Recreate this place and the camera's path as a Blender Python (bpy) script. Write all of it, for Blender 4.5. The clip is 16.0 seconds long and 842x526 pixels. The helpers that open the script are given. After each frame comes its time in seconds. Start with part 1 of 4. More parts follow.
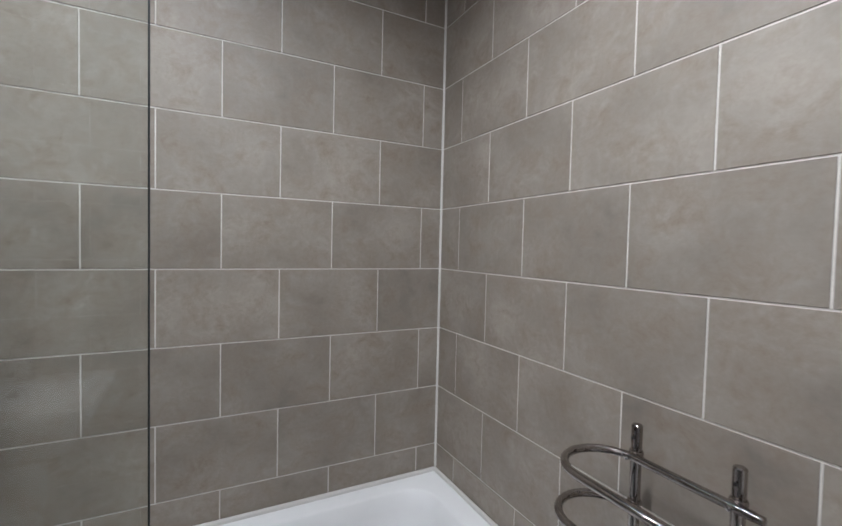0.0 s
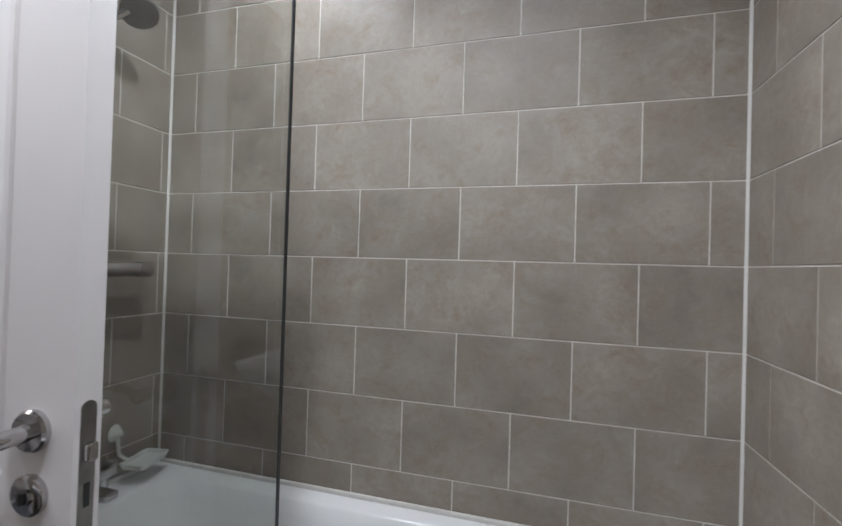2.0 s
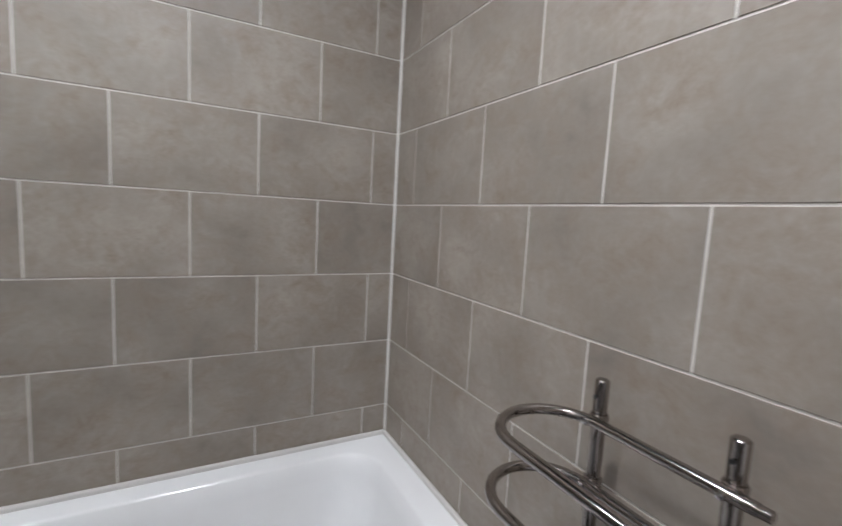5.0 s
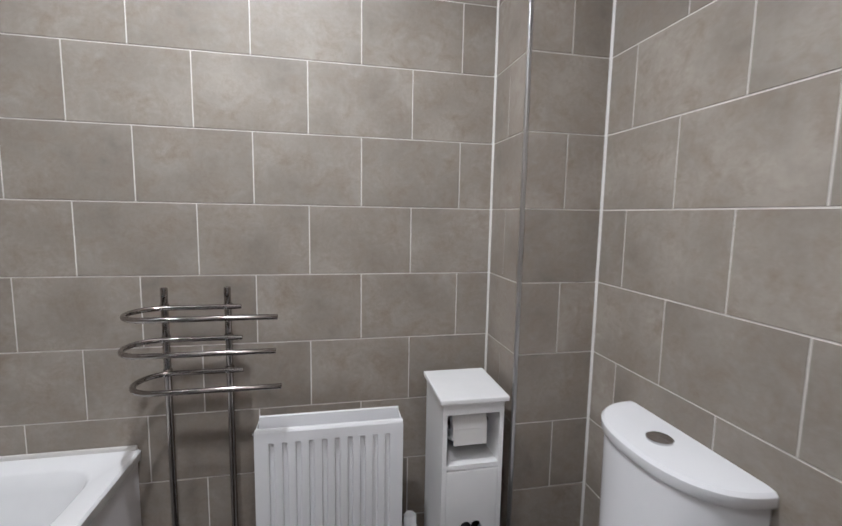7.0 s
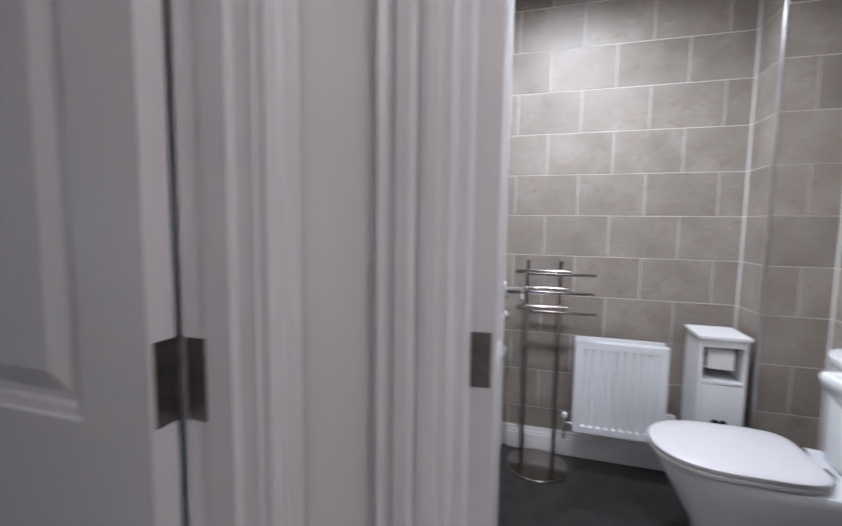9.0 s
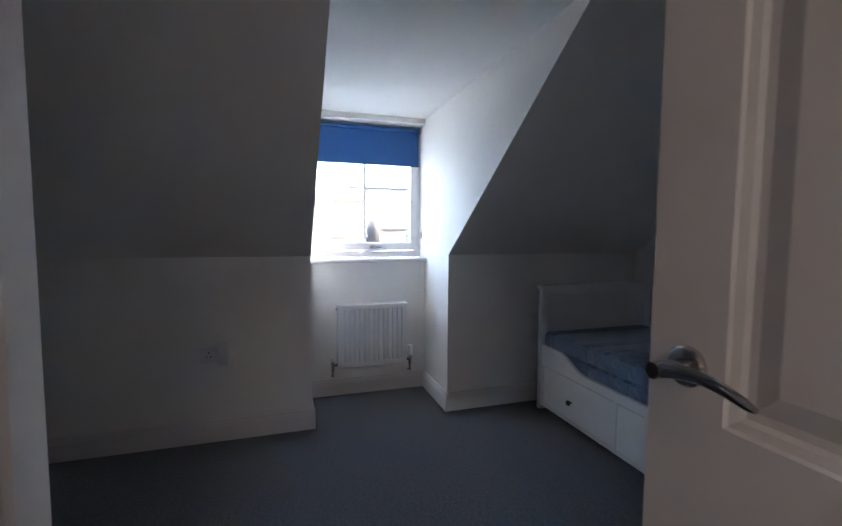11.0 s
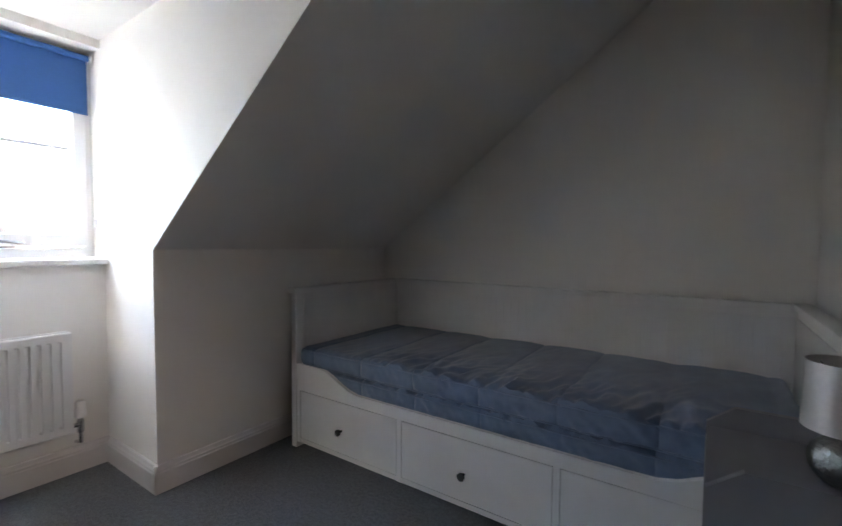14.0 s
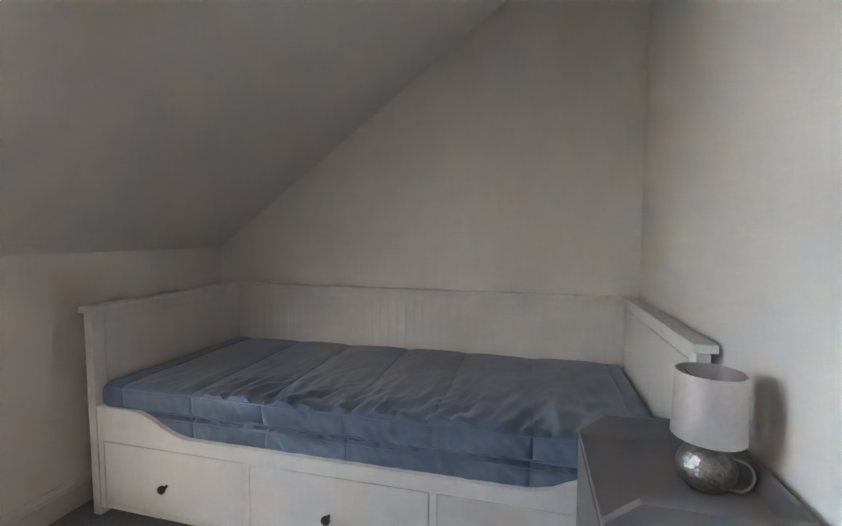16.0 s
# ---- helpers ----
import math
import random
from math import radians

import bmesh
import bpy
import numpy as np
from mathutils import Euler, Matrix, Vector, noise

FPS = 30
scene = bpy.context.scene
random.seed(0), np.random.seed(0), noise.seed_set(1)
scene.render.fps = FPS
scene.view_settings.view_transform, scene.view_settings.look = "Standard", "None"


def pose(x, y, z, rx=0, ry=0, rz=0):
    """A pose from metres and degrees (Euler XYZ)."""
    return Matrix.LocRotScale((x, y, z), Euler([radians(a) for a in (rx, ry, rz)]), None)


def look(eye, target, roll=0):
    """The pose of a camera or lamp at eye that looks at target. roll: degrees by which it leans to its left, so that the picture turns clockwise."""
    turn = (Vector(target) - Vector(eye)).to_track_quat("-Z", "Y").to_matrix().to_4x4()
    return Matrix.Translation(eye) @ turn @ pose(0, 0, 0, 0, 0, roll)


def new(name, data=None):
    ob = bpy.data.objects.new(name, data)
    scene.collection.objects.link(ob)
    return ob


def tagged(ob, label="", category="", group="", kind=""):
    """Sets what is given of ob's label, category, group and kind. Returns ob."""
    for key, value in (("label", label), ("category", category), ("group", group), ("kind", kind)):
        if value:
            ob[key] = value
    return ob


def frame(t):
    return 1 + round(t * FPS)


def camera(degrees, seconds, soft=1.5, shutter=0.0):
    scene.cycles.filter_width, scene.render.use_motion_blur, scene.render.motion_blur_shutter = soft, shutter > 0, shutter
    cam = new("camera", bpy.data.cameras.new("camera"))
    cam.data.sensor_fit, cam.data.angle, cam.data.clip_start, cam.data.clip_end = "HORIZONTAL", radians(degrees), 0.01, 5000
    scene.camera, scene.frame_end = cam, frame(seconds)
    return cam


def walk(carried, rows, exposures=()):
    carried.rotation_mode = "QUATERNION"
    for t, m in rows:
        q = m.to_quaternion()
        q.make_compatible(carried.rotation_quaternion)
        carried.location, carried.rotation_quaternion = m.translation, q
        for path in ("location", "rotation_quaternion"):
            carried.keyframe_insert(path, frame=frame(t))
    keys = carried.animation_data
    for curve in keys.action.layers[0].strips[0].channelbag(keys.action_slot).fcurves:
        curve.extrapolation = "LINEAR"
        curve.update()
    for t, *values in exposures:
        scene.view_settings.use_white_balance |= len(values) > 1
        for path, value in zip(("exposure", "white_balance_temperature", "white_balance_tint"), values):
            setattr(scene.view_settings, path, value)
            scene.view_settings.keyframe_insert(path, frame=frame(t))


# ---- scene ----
cam = camera(89.4, 16.0, shutter=0.2)
PATH = [
    (0, (1.265, -0.734, 1.314), (-0.508, 0.190, 1.244), 1.3),
    (0.5, (1.189, -0.626, 1.297), (-0.694, 0.047, 1.251), 1.6),
    (1, (1.178, -0.548, 1.294), (-0.778, -0.130, 1.285), 1.5),
    (1.5, (1.183, -0.485, 1.300), (-0.814, -0.603, 1.270), 1.6),
    (2, (1.161, -0.461, 1.221), (-0.763, -1.006, 1.243), 1.7),
    (2.5, (1.160, -0.447, 1.227), (-0.620, -1.356, 1.156), 0.9),
    (3, (1.186, -0.443, 1.228), (-0.445, -1.594, 1.106), 0.4),
    (5.3, (1.146, -0.571, 1.204), (-0.208, 0.89, 1.028), 2.9),
    (5.5, (1.153, -0.611, 1.192), (0.176, 1.128, 1.045), 2.4),
    (6, (1.182, -0.743, 1.170), (1.084, 1.251, 1.055), 2.1),
    (6.5, (1.260, -1.026, 1.213), (1.479, 0.952, 1.018), 1.1),
    (7, (1.239, -1.292, 1.222), (1.645, 0.653, 1.000), 1.0),
    (7.5, (1.204, -1.557, 1.234), (1.746, 0.357, 1.024), 1.0),
    (8, (1.207, -1.852, 1.230), (1.761, 0.056, 1.000), 0.8),
    (8.5, (1.104, -2.095, 1.223), (1.329, -0.119, 1.014), 0.3),
    (8.8, (0.972, -2.185, 1.191), (0.771, -0.203, 1.008), 0.9),
    (9, (0.908, -2.274, 1.188), (0.324, -0.37, 1.01), 0.8),
    (9.2, (0.853, -2.312, 1.162), (-0.142, -0.582, 1.024), 0.8),
    (9.5, (0.78, -2.398, 1.157), (-0.639, -0.996, 1.004), 1.1),
    (9.8, (0.705, -2.438, 1.165), (-0.927, -1.292, 1.007), 1.2),
    (10, (0.647, -2.457, 1.184), (-1.079, -1.46, 1.019), 0.8),
    (10.2, (0.564, -2.451, 1.193), (-1.219, -1.559, 1.027), 0.7),
    (12.3, (-0.325, -2.368, 1.134), (-2.267, -1.905, 1.028), -0.2),
    (12.5, (-0.375, -2.364, 1.135), (-2.31, -1.872, 1.017), -0.0),
    (13, (-0.468, -2.272, 1.07), (-2.33, -1.547, 0.984), 0.2),
    (13.2, (-0.48, -2.246, 1.055), (-2.244, -1.306, 0.979), 0.2),
    (13.5, (-0.477, -2.236, 1.061), (-1.998, -0.941, 0.976), 0.2),
    (14, (-0.45, -2.229, 1.061), (-1.58, -0.58, 0.973), 0.4),
    (14.5, (-0.453, -2.217, 1.066), (-1.254, -0.388, 0.947), 0.3),
    (15, (-0.4, -2.15, 1.034), (-1.073, -0.27, 0.912), 0.0),
    (15.5, (-0.441, -2.122, 1.052), (-1.005, -0.207, 0.935), 0.2),
    (16, (-0.588, -2.042, 1.114), (-1.084, -0.109, 0.975), 0.2),
]
EXPOSURE = [
    (0, 4.75, 4980, 5), (1.5, 4.8, 4980, 5), (3.2, 4.75, 5000, 6), (5.3, 4.9, 5050, 6), (8, 4.9, 5050, 6), (8.6, 4.9, 5000, 7),
    (9.0, 5.25, 4800, 8), (9.4, 4.95, 4750, 8), (10.2, 4.95, 5150, 11), (12.3, 5.75, 6100, 10), (13.5, 5.65, 6250, 11),
    (14.5, 6.45, 6850, 13), (15, 6.8, 7050, 13), (16, 7.15, 7050, 13),
]
walk(cam, [(t, look(eye, target, roll)) for t, eye, target, roll in PATH], EXPOSURE)

SKY = 0.15
sun_up, sun_turn = radians(24), radians(150)
world = bpy.data.worlds.new("sky")
scene.world = world
world.use_nodes = True
_n = world.node_tree.nodes
_s = _n.new("ShaderNodeTexSky")
_s.sky_type, _s.sun_disc, _s.sun_elevation, _s.sun_rotation = "NISHITA", False, sun_up, sun_turn
_s.dust_density, _s.air_density = 3.0, 1.0
_n["Background"].inputs[1].default_value = SKY
world.node_tree.links.new(_s.outputs[0], _n["Background"].inputs[0])


def lamp(name, kind, power, m, colour, size=0.05, spot=None):
    d = bpy.data.lights.new(name, kind)
    d.energy, d.color = power, colour
    if kind == "SUN":
        d.angle = size
    elif kind == "AREA":
        d.shape, d.size = "DISK", size
    else:
        d.shadow_soft_size = size
    if spot:
        d.spot_size, d.spot_blend = radians(spot), 0.9
    ob = new(name, d)
    ob.matrix_world = m
    return ob


SUN = lamp("sun", "SUN", 0.5, pose(0, 0, 20, 90 - 24, 0, 180 - 150 + 180), (1, 0.95, 0.88), radians(10))
BATH_COL = (1.0, 0.85, 0.71)
BATH_LAMPS = [(0.98, -0.62, 2.65), (0.30, -1.20, 0.80), (1.15, -1.25, 0.95)]   # x, y, watts
HALL_WATT, HALL_COL = 0.30, (1.0, 0.76, 0.58)
BATH_CEIL, BED_CEIL, HALL_CEIL = 2.40, 2.40, 2.40

# ---- materials ----


def mat(name, colour, rough=0.5, metal=0.0, var=0.06, scale=6.0, bump=0.0, bscale=200.0, rnd=0.0, dark=None, spec=0.5, sheen=0.0, dist=0.001):
    m = bpy.data.materials.new(name)
    m.use_nodes = True
    nt = m.node_tree
    b = nt.nodes["Principled BSDF"]
    b.inputs["Roughness"].default_value = rough
    b.inputs["Metallic"].default_value = metal
    b.inputs["Specular IOR Level"].default_value = spec
    if sheen:
        b.inputs["Sheen Weight"].default_value = sheen
    co = nt.nodes.new("ShaderNodeTexCoord")
    vec = co.outputs["Object"]
    if rnd:
        oi = nt.nodes.new("ShaderNodeObjectInfo")
        mu = nt.nodes.new("ShaderNodeVectorMath")
        mu.operation = "MULTIPLY_ADD"
        cx = nt.nodes.new("ShaderNodeCombineXYZ")
        for i in range(3):
            nt.links.new(oi.outputs["Random"], cx.inputs[i])
        mu.inputs[1].default_value = (37, 53, 71)
        nt.links.new(cx.outputs[0], mu.inputs[0])
        nt.links.new(vec, mu.inputs[2])
        vec = mu.outputs[0]
    n1 = nt.nodes.new("ShaderNodeTexNoise")
    n1.inputs["Scale"].default_value, n1.inputs["Detail"].default_value = scale, 6
    n1.inputs["Roughness"].default_value = 0.62
    nt.links.new(vec, n1.inputs["Vector"])
    ramp = nt.nodes.new("ShaderNodeValToRGB")
    c = Vector(colour)
    d = Vector(dark) if dark else c * (1 - var * 2)
    l = c * (1 + var)
    ramp.color_ramp.elements[0].position, ramp.color_ramp.elements[0].color = 0.3, (*d, 1)
    ramp.color_ramp.elements[1].position, ramp.color_ramp.elements[1].color = 0.68, (*l, 1)
    nt.links.new(n1.outputs["Fac"], ramp.inputs[0])
    out = ramp.outputs[0]
    if rnd:
        hs = nt.nodes.new("ShaderNodeHueSaturation")
        mr = nt.nodes.new("ShaderNodeMapRange")
        mr.inputs["To Min"].default_value, mr.inputs["To Max"].default_value = 1 - rnd, 1 + rnd
        nt.links.new(oi.outputs["Random"], mr.inputs[0])
        nt.links.new(mr.outputs[0], hs.inputs["Value"])
        nt.links.new(out, hs.inputs["Color"])
        out = hs.outputs[0]
    nt.links.new(out, b.inputs["Base Color"])
    if bump:
        n2 = nt.nodes.new("ShaderNodeTexNoise")
        n2.inputs["Scale"].default_value, n2.inputs["Detail"].default_value = bscale, 4
        nt.links.new(vec, n2.inputs["Vector"])
        bp = nt.nodes.new("ShaderNodeBump")
        bp.inputs["Strength"].default_value, bp.inputs["Distance"].default_value = bump, dist
        nt.links.new(n2.outputs["Fac"], bp.inputs["Height"])
        nt.links.new(bp.outputs[0], b.inputs["Normal"])
    return m


def tile_mat():
    m = mat("stone_effect_tile", (0.345, 0.312, 0.270), 0.5, var=0.10, scale=7.0, bump=0.2, bscale=45, spec=0.4, rnd=0.09, dark=(0.215, 0.188, 0.157))
    nt = m.node_tree
    b = nt.nodes["Principled BSDF"]
    link = b.inputs["Base Color"].links[0]
    src = link.from_socket
    oi = [n for n in nt.nodes if n.type == "OBJECT_INFO"][0]
    vm = [n for n in nt.nodes if n.type == "VECT_MATH"][0]
    # rusty brown drifts and small dark veins
    n = nt.nodes.new("ShaderNodeTexNoise")
    n.inputs["Scale"].default_value, n.inputs["Detail"].default_value, n.inputs["Distortion"].default_value = 14, 10, 0.25
    n.inputs["Roughness"].default_value = 0.7
    nt.links.new(vm.outputs[0], n.inputs["Vector"])
    r = nt.nodes.new("ShaderNodeValToRGB")
    r.color_ramp.elements[0].position, r.color_ramp.elements[0].color = 0.43, (0, 0, 0, 1)
    r.color_ramp.elements[1].position, r.color_ramp.elements[1].color = 0.74, (1, 1, 1, 1)
    nt.links.new(n.outputs["Fac"], r.inputs[0])
    mx = nt.nodes.new("ShaderNodeMix")
    mx.data_type = "RGBA"
    nt.links.new(r.outputs[0], mx.inputs[0])
    nt.links.new(src, mx.inputs[6])
    mx.inputs[7].default_value = (0.215, 0.175, 0.135, 1)
    nt.links.new(mx.outputs[2], b.inputs["Base Color"])
    return m


M = {
    "tile": tile_mat(),
    "grout": mat("pale_grout", (0.67, 0.64, 0.60), 0.9, var=0.06, scale=20),
    "silicone": mat("white_silicone", (0.64, 0.62, 0.59), 0.45, var=0.03),
    "paint": mat("white_wall_paint", (0.85, 0.835, 0.81), 0.85, var=0.02, scale=1.5, bump=0.08, bscale=400),
    "ceil": mat("white_ceiling_paint", (0.85, 0.84, 0.82), 0.9, var=0.02, scale=1.5, bump=0.05, bscale=300),
    "gloss": mat("white_satin_woodwork", (0.76, 0.74, 0.74), 0.35, var=0.02, scale=3, bump=0.04, bscale=90),
    "ceramic": mat("glazed_white_ceramic", (0.82, 0.82, 0.83), 0.07, var=0.01),
    "acrylic": mat("white_acrylic", (0.80, 0.80, 0.80), 0.18, var=0.015),
    "enamel": mat("white_enamelled_steel", (0.80, 0.80, 0.81), 0.3, var=0.01),
    "lacquer": mat("white_lacquered_board", (0.78, 0.775, 0.77), 0.4, var=0.02, bump=0.03, bscale=60),
    "chrome": mat("polished_chrome", (0.54, 0.53, 0.53), 0.12, 1.0, var=0.04, scale=30),
    "dark_chrome": mat("dark_polished_chrome", (0.34, 0.315, 0.295), 0.13, 1.0, var=0.06, scale=30),
    "steel": mat("dull_steel", (0.27, 0.255, 0.24), 0.38, 1.0, var=0.1, scale=40),
    "trim": mat("satin_aluminium_trim", (0.60, 0.60, 0.61), 0.3, 1.0, var=0.05, scale=10),
    "vinyl": mat("dark_vinyl_floor", (0.035, 0.033, 0.032), 0.35, var=0.25, scale=12, bump=0.1, bscale=80),
    "carpet": mat("charcoal_carpet", (0.115, 0.130, 0.152), 1.0, var=0.30, scale=75, bump=1.0, bscale=260, sheen=0.25, dist=0.006),
    "blue": mat("blue_blind_fabric", (0.038, 0.120, 0.345), 0.8, var=0.04, scale=200, bump=0.1, bscale=900),
    "quilt": mat("grey_blue_quilted_cotton", (0.105, 0.160, 0.255), 0.55, var=0.12, scale=9, bump=0.2, bscale=500, sheen=0.3),
    "wood": mat("varnished_oak", (0.33, 0.16, 0.07), 0.4, var=0.18, scale=14),
    "black": mat("black_plastic", (0.015, 0.015, 0.015), 0.4, var=0.1),
    "grey": mat("grey_painted_board", (0.19, 0.188, 0.20), 0.4, var=0.04, bump=0.03, bscale=60),
    "hammer": mat("hammered_silver", (0.33, 0.31, 0.29), 0.30, 1.0, var=0.15, scale=30, bump=1.0, bscale=95, dist=0.006),
    "shade": mat("silver_satin_fabric", (0.68, 0.64, 0.63), 0.36, 0.5, var=0.03, scale=90, bump=0.15, bscale=500),
    "paper": mat("white_tissue", (0.83, 0.82, 0.80), 0.95, var=0.02),
    "frost": mat("frosted_plastic", (0.62, 0.64, 0.60), 0.25, var=0.02),
    "slate": mat("grey_slate_roof", (0.062, 0.066, 0.075), 0.8, var=0.12, scale=3, bump=0.4, bscale=8),
    "render": mat("cream_render", (0.16, 0.125, 0.10), 0.9, var=0.05, scale=2),
    "brick": mat("buff_brick", (0.13, 0.09, 0.045), 0.9, var=0.12, scale=5),
    "bark": mat("grey_brown_bark", (0.02, 0.015, 0.012), 0.9, var=0.2, scale=5),
    # for the ground out of view, kept pale to throw daylight upwards
    "bounce_ground": mat("pale_bounce_ground", (0.15, 0.145, 0.135), 1.0, var=0.3, scale=0.1),
    "rubber": mat("dark_seal", (0.02, 0.022, 0.022), 0.5, var=0.05),
}
g = bpy.data.materials.new("clear_glass")
g.use_nodes = True
_b = g.node_tree.nodes["Principled BSDF"]
_b.inputs["Base Color"].default_value = (0.93, 0.96, 0.94, 1)
_b.inputs["Transmission Weight"].default_value, _b.inputs["Roughness"].default_value, _b.inputs["IOR"].default_value = 1.0, 0.0, 1.45
M["glass"] = g


def glow(name, colour, strength):
    e = bpy.data.materials.new(name)
    e.use_nodes = True
    p = e.node_tree.nodes["Principled BSDF"]
    p.inputs["Emission Color"].default_value, p.inputs["Emission Strength"].default_value = (*colour, 1), strength
    return e


M["lens"] = glow("lamp_lens", BATH_COL, 2.0)
M["hall_lens"] = glow("hall_lamp_lens", HALL_COL, 0.6)

# ---- mesh helpers ----


def part(name, bm, material, parent=None, label="", smooth=False, m=None):
    me = bpy.data.meshes.new(name)
    bmesh.ops.recalc_face_normals(bm, faces=bm.faces)
    bm.to_mesh(me)
    bm.free()
    me.materials.append(M[material])
    if smooth:
        for p in me.polygons:
            p.use_smooth = True
        me.set_sharp_from_angle(angle=radians(40))
    ob = new(name, me)
    if parent:
        ob.parent = parent
    if m:
        ob.matrix_world = m
    if label:
        ob["label"] = label
    return ob


def thing(name, m, label, category, group=""):
    ob = new(name)
    ob.empty_display_size = 0.1
    ob.matrix_world = m
    return tagged(ob, label, category, group)


def box(bm, x0, x1, y0, y1, z0, z1, bevel=0.0, seg=2):
    r = bmesh.ops.create_cube(bm, size=1, matrix=Matrix.Translation(((x0 + x1) / 2, (y0 + y1) / 2, (z0 + z1) / 2)) @ Matrix.Diagonal((x1 - x0, y1 - y0, z1 - z0, 1)))
    if bevel:
        es = list({e for v in r["verts"] for e in v.link_edges})
        bmesh.ops.bevel(bm, geom=es, offset=bevel, segments=seg, affect="EDGES", profile=0.5)
    return bm


def boxed(*a, **k):
    return box(bmesh.new(), *a, **k)


def loft(bm, rings, cap0=True, cap1=True, closed=False):
    vs = [[bm.verts.new(p) for p in ring] for ring in rings]
    n = len(vs[0])
    pairs = list(zip(vs, vs[1:])) + ([(vs[-1], vs[0])] if closed else [])
    for a, b in pairs:
        for i in range(n):
            j = (i + 1) % n
            bm.faces.new((a[i], a[j], b[j], b[i]))
    if cap0 and not closed:
        bm.faces.new(vs[0][::-1])
    if cap1 and not closed:
        bm.faces.new(vs[-1])
    return bm


def rrect(x0, x1, y0, y1, z, r, seg=5):
    out = []
    for cx, cy, a0 in ((x1 - r, y1 - r, 0), (x0 + r, y1 - r, 90), (x0 + r, y0 + r, 180), (x1 - r, y0 + r, 270)):
        for i in range(seg + 1):
            a = radians(a0 + 90 * i / seg)
            out.append((cx + r * math.cos(a), cy + r * math.sin(a), z))
    return out


def tube(bm, pts, r, seg=12):
    pts = [Vector(p) for p in pts]
    rings = []
    up = None
    for i, p in enumerate(pts):
        d = (pts[min(i + 1, len(pts) - 1)] - pts[max(i - 1, 0)]).normalized()
        if up is None:
            up = Vector((0, 0, 1)) if abs(d.z) < 0.9 else Vector((1, 0, 0))
        s = d.cross(up).normalized()
        up = s.cross(d).normalized()
        rad = r[i] if isinstance(r, (list, tuple)) else r
        rings.append([p + (s * math.cos(2 * math.pi * k / seg) + up * math.sin(2 * math.pi * k / seg)) * rad for k in range(seg)])
    return loft(bm, rings)


def lathe(bm, prof, centre=(0, 0, 0), axis="z", seg=32, cap=True):
    rings = []
    for r, h in prof:
        ring = []
        for k in range(seg):
            a = 2 * math.pi * k / seg
            p = {"z": (r * math.cos(a), r * math.sin(a), h), "x": (h, r * math.cos(a), r * math.sin(a)), "y": (r * math.cos(a), h, r * math.sin(a))}[axis]
            ring.append(Vector(centre) + Vector(p))
        rings.append(ring)
    return loft(bm, rings, cap, cap)


def prism(bm, pts, axis, a, b):
    """A flat outline pushed from a to b along an axis; pts give the two other coordinates in order."""
    def p3(u, v, w):
        return {"x": (w, u, v), "y": (u, w, v), "z": (u, v, w)}[axis]
    return loft(bm, [[p3(u, v, a) for u, v in pts], [p3(u, v, b) for u, v in pts]])


def structure(name, bm, material, label, category="wall", parent=None):
    ob = part(name, bm, material, parent)
    return tagged(ob, label, category, "", "structure")


# ---- plan ----
P, H, R0 = 0.3025, 0.2025, 1.245
W = 1.975          # basin wall
S = -1.693         # shower wall and door wall of the bathroom
BOX_X, BOX_Y = 1.735, -0.222
DOOR_L, DOOR_R = 0.80, 1.562   # bathroom doorway
BED_N, BED_E, EAVE = 0.10, -0.09, -2.36
KINK, SLOPE = 1.03, 0.728
HALL_Y = -1.815
BX0, BX1 = 0.50, 0.60          # bedroom door wall
BD_N, BD_S = -1.885, -2.643    # bedroom doorway
CUP_Y, CUP_X = -2.645, -0.33    # cupboard wall beside the way in
DOR_S, DOR_N = -2.265, -1.405  # dormer cheeks
DOR_W, DOR_Z = -2.85, 2.005

T = 0.0014  # tile thickness in front of the wall
wall_bath = structure("wall_bath", boxed(BED_E, -T, S - 0.005, 0.10, 0, 2.7), "grout", "tiled partition wall along the bath")
wall_rail = structure("wall_radiator", boxed(-T, W + 0.1, T, 0.10, 0, 2.7), "grout", "tiled wall behind the radiator and towel stand")
wall_basin = structure("wall_basin", boxed(W + T, W + 0.1, HALL_Y, T, 0, 2.7), "grout", "tiled wall behind the basin and toilet")
wall_shower = structure("wall_shower", boxed(-T, DOOR_L - 0.03, S - 0.10, S - T, 0, 2.7), "grout", "tiled wall at the shower end of the bath")
wall_box = structure("wall_boxing", boxed(BOX_X + T, W + T, BOX_Y + T, T, 0, 2.7), "grout", "tiled pipe boxing in the corner beside the toilet")
wall_side = structure("wall_door_side", boxed(DOOR_R + 0.03, W + T, S - 0.10, S - T, 0, 2.7), "grout", "short tiled wall beside the bathroom door")
structure("wall_over_door", boxed(DOOR_L - 0.03, DOOR_R + 0.03, S - 0.10, S - T, 2.03, 2.7), "grout", "wall over the bathroom door")
structure("ceiling_bathroom", boxed(-T, W + T, S - T, T, BATH_CEIL, BATH_CEIL + 0.1), "ceil", "white painted bathroom ceiling", "ceiling")
structure("floor_bathroom", boxed(-0.09, W + 0.1, HALL_Y + 0.05, 0.1, -0.1, 0.0), "vinyl", "dark vinyl bathroom floor", "floor")
structure("floor_carpet", boxed(-3.1, 2.6, -4.6, HALL_Y + 0.05, -0.1, 0.0), "carpet", "dark grey carpet of hall and bedroom", "floor")
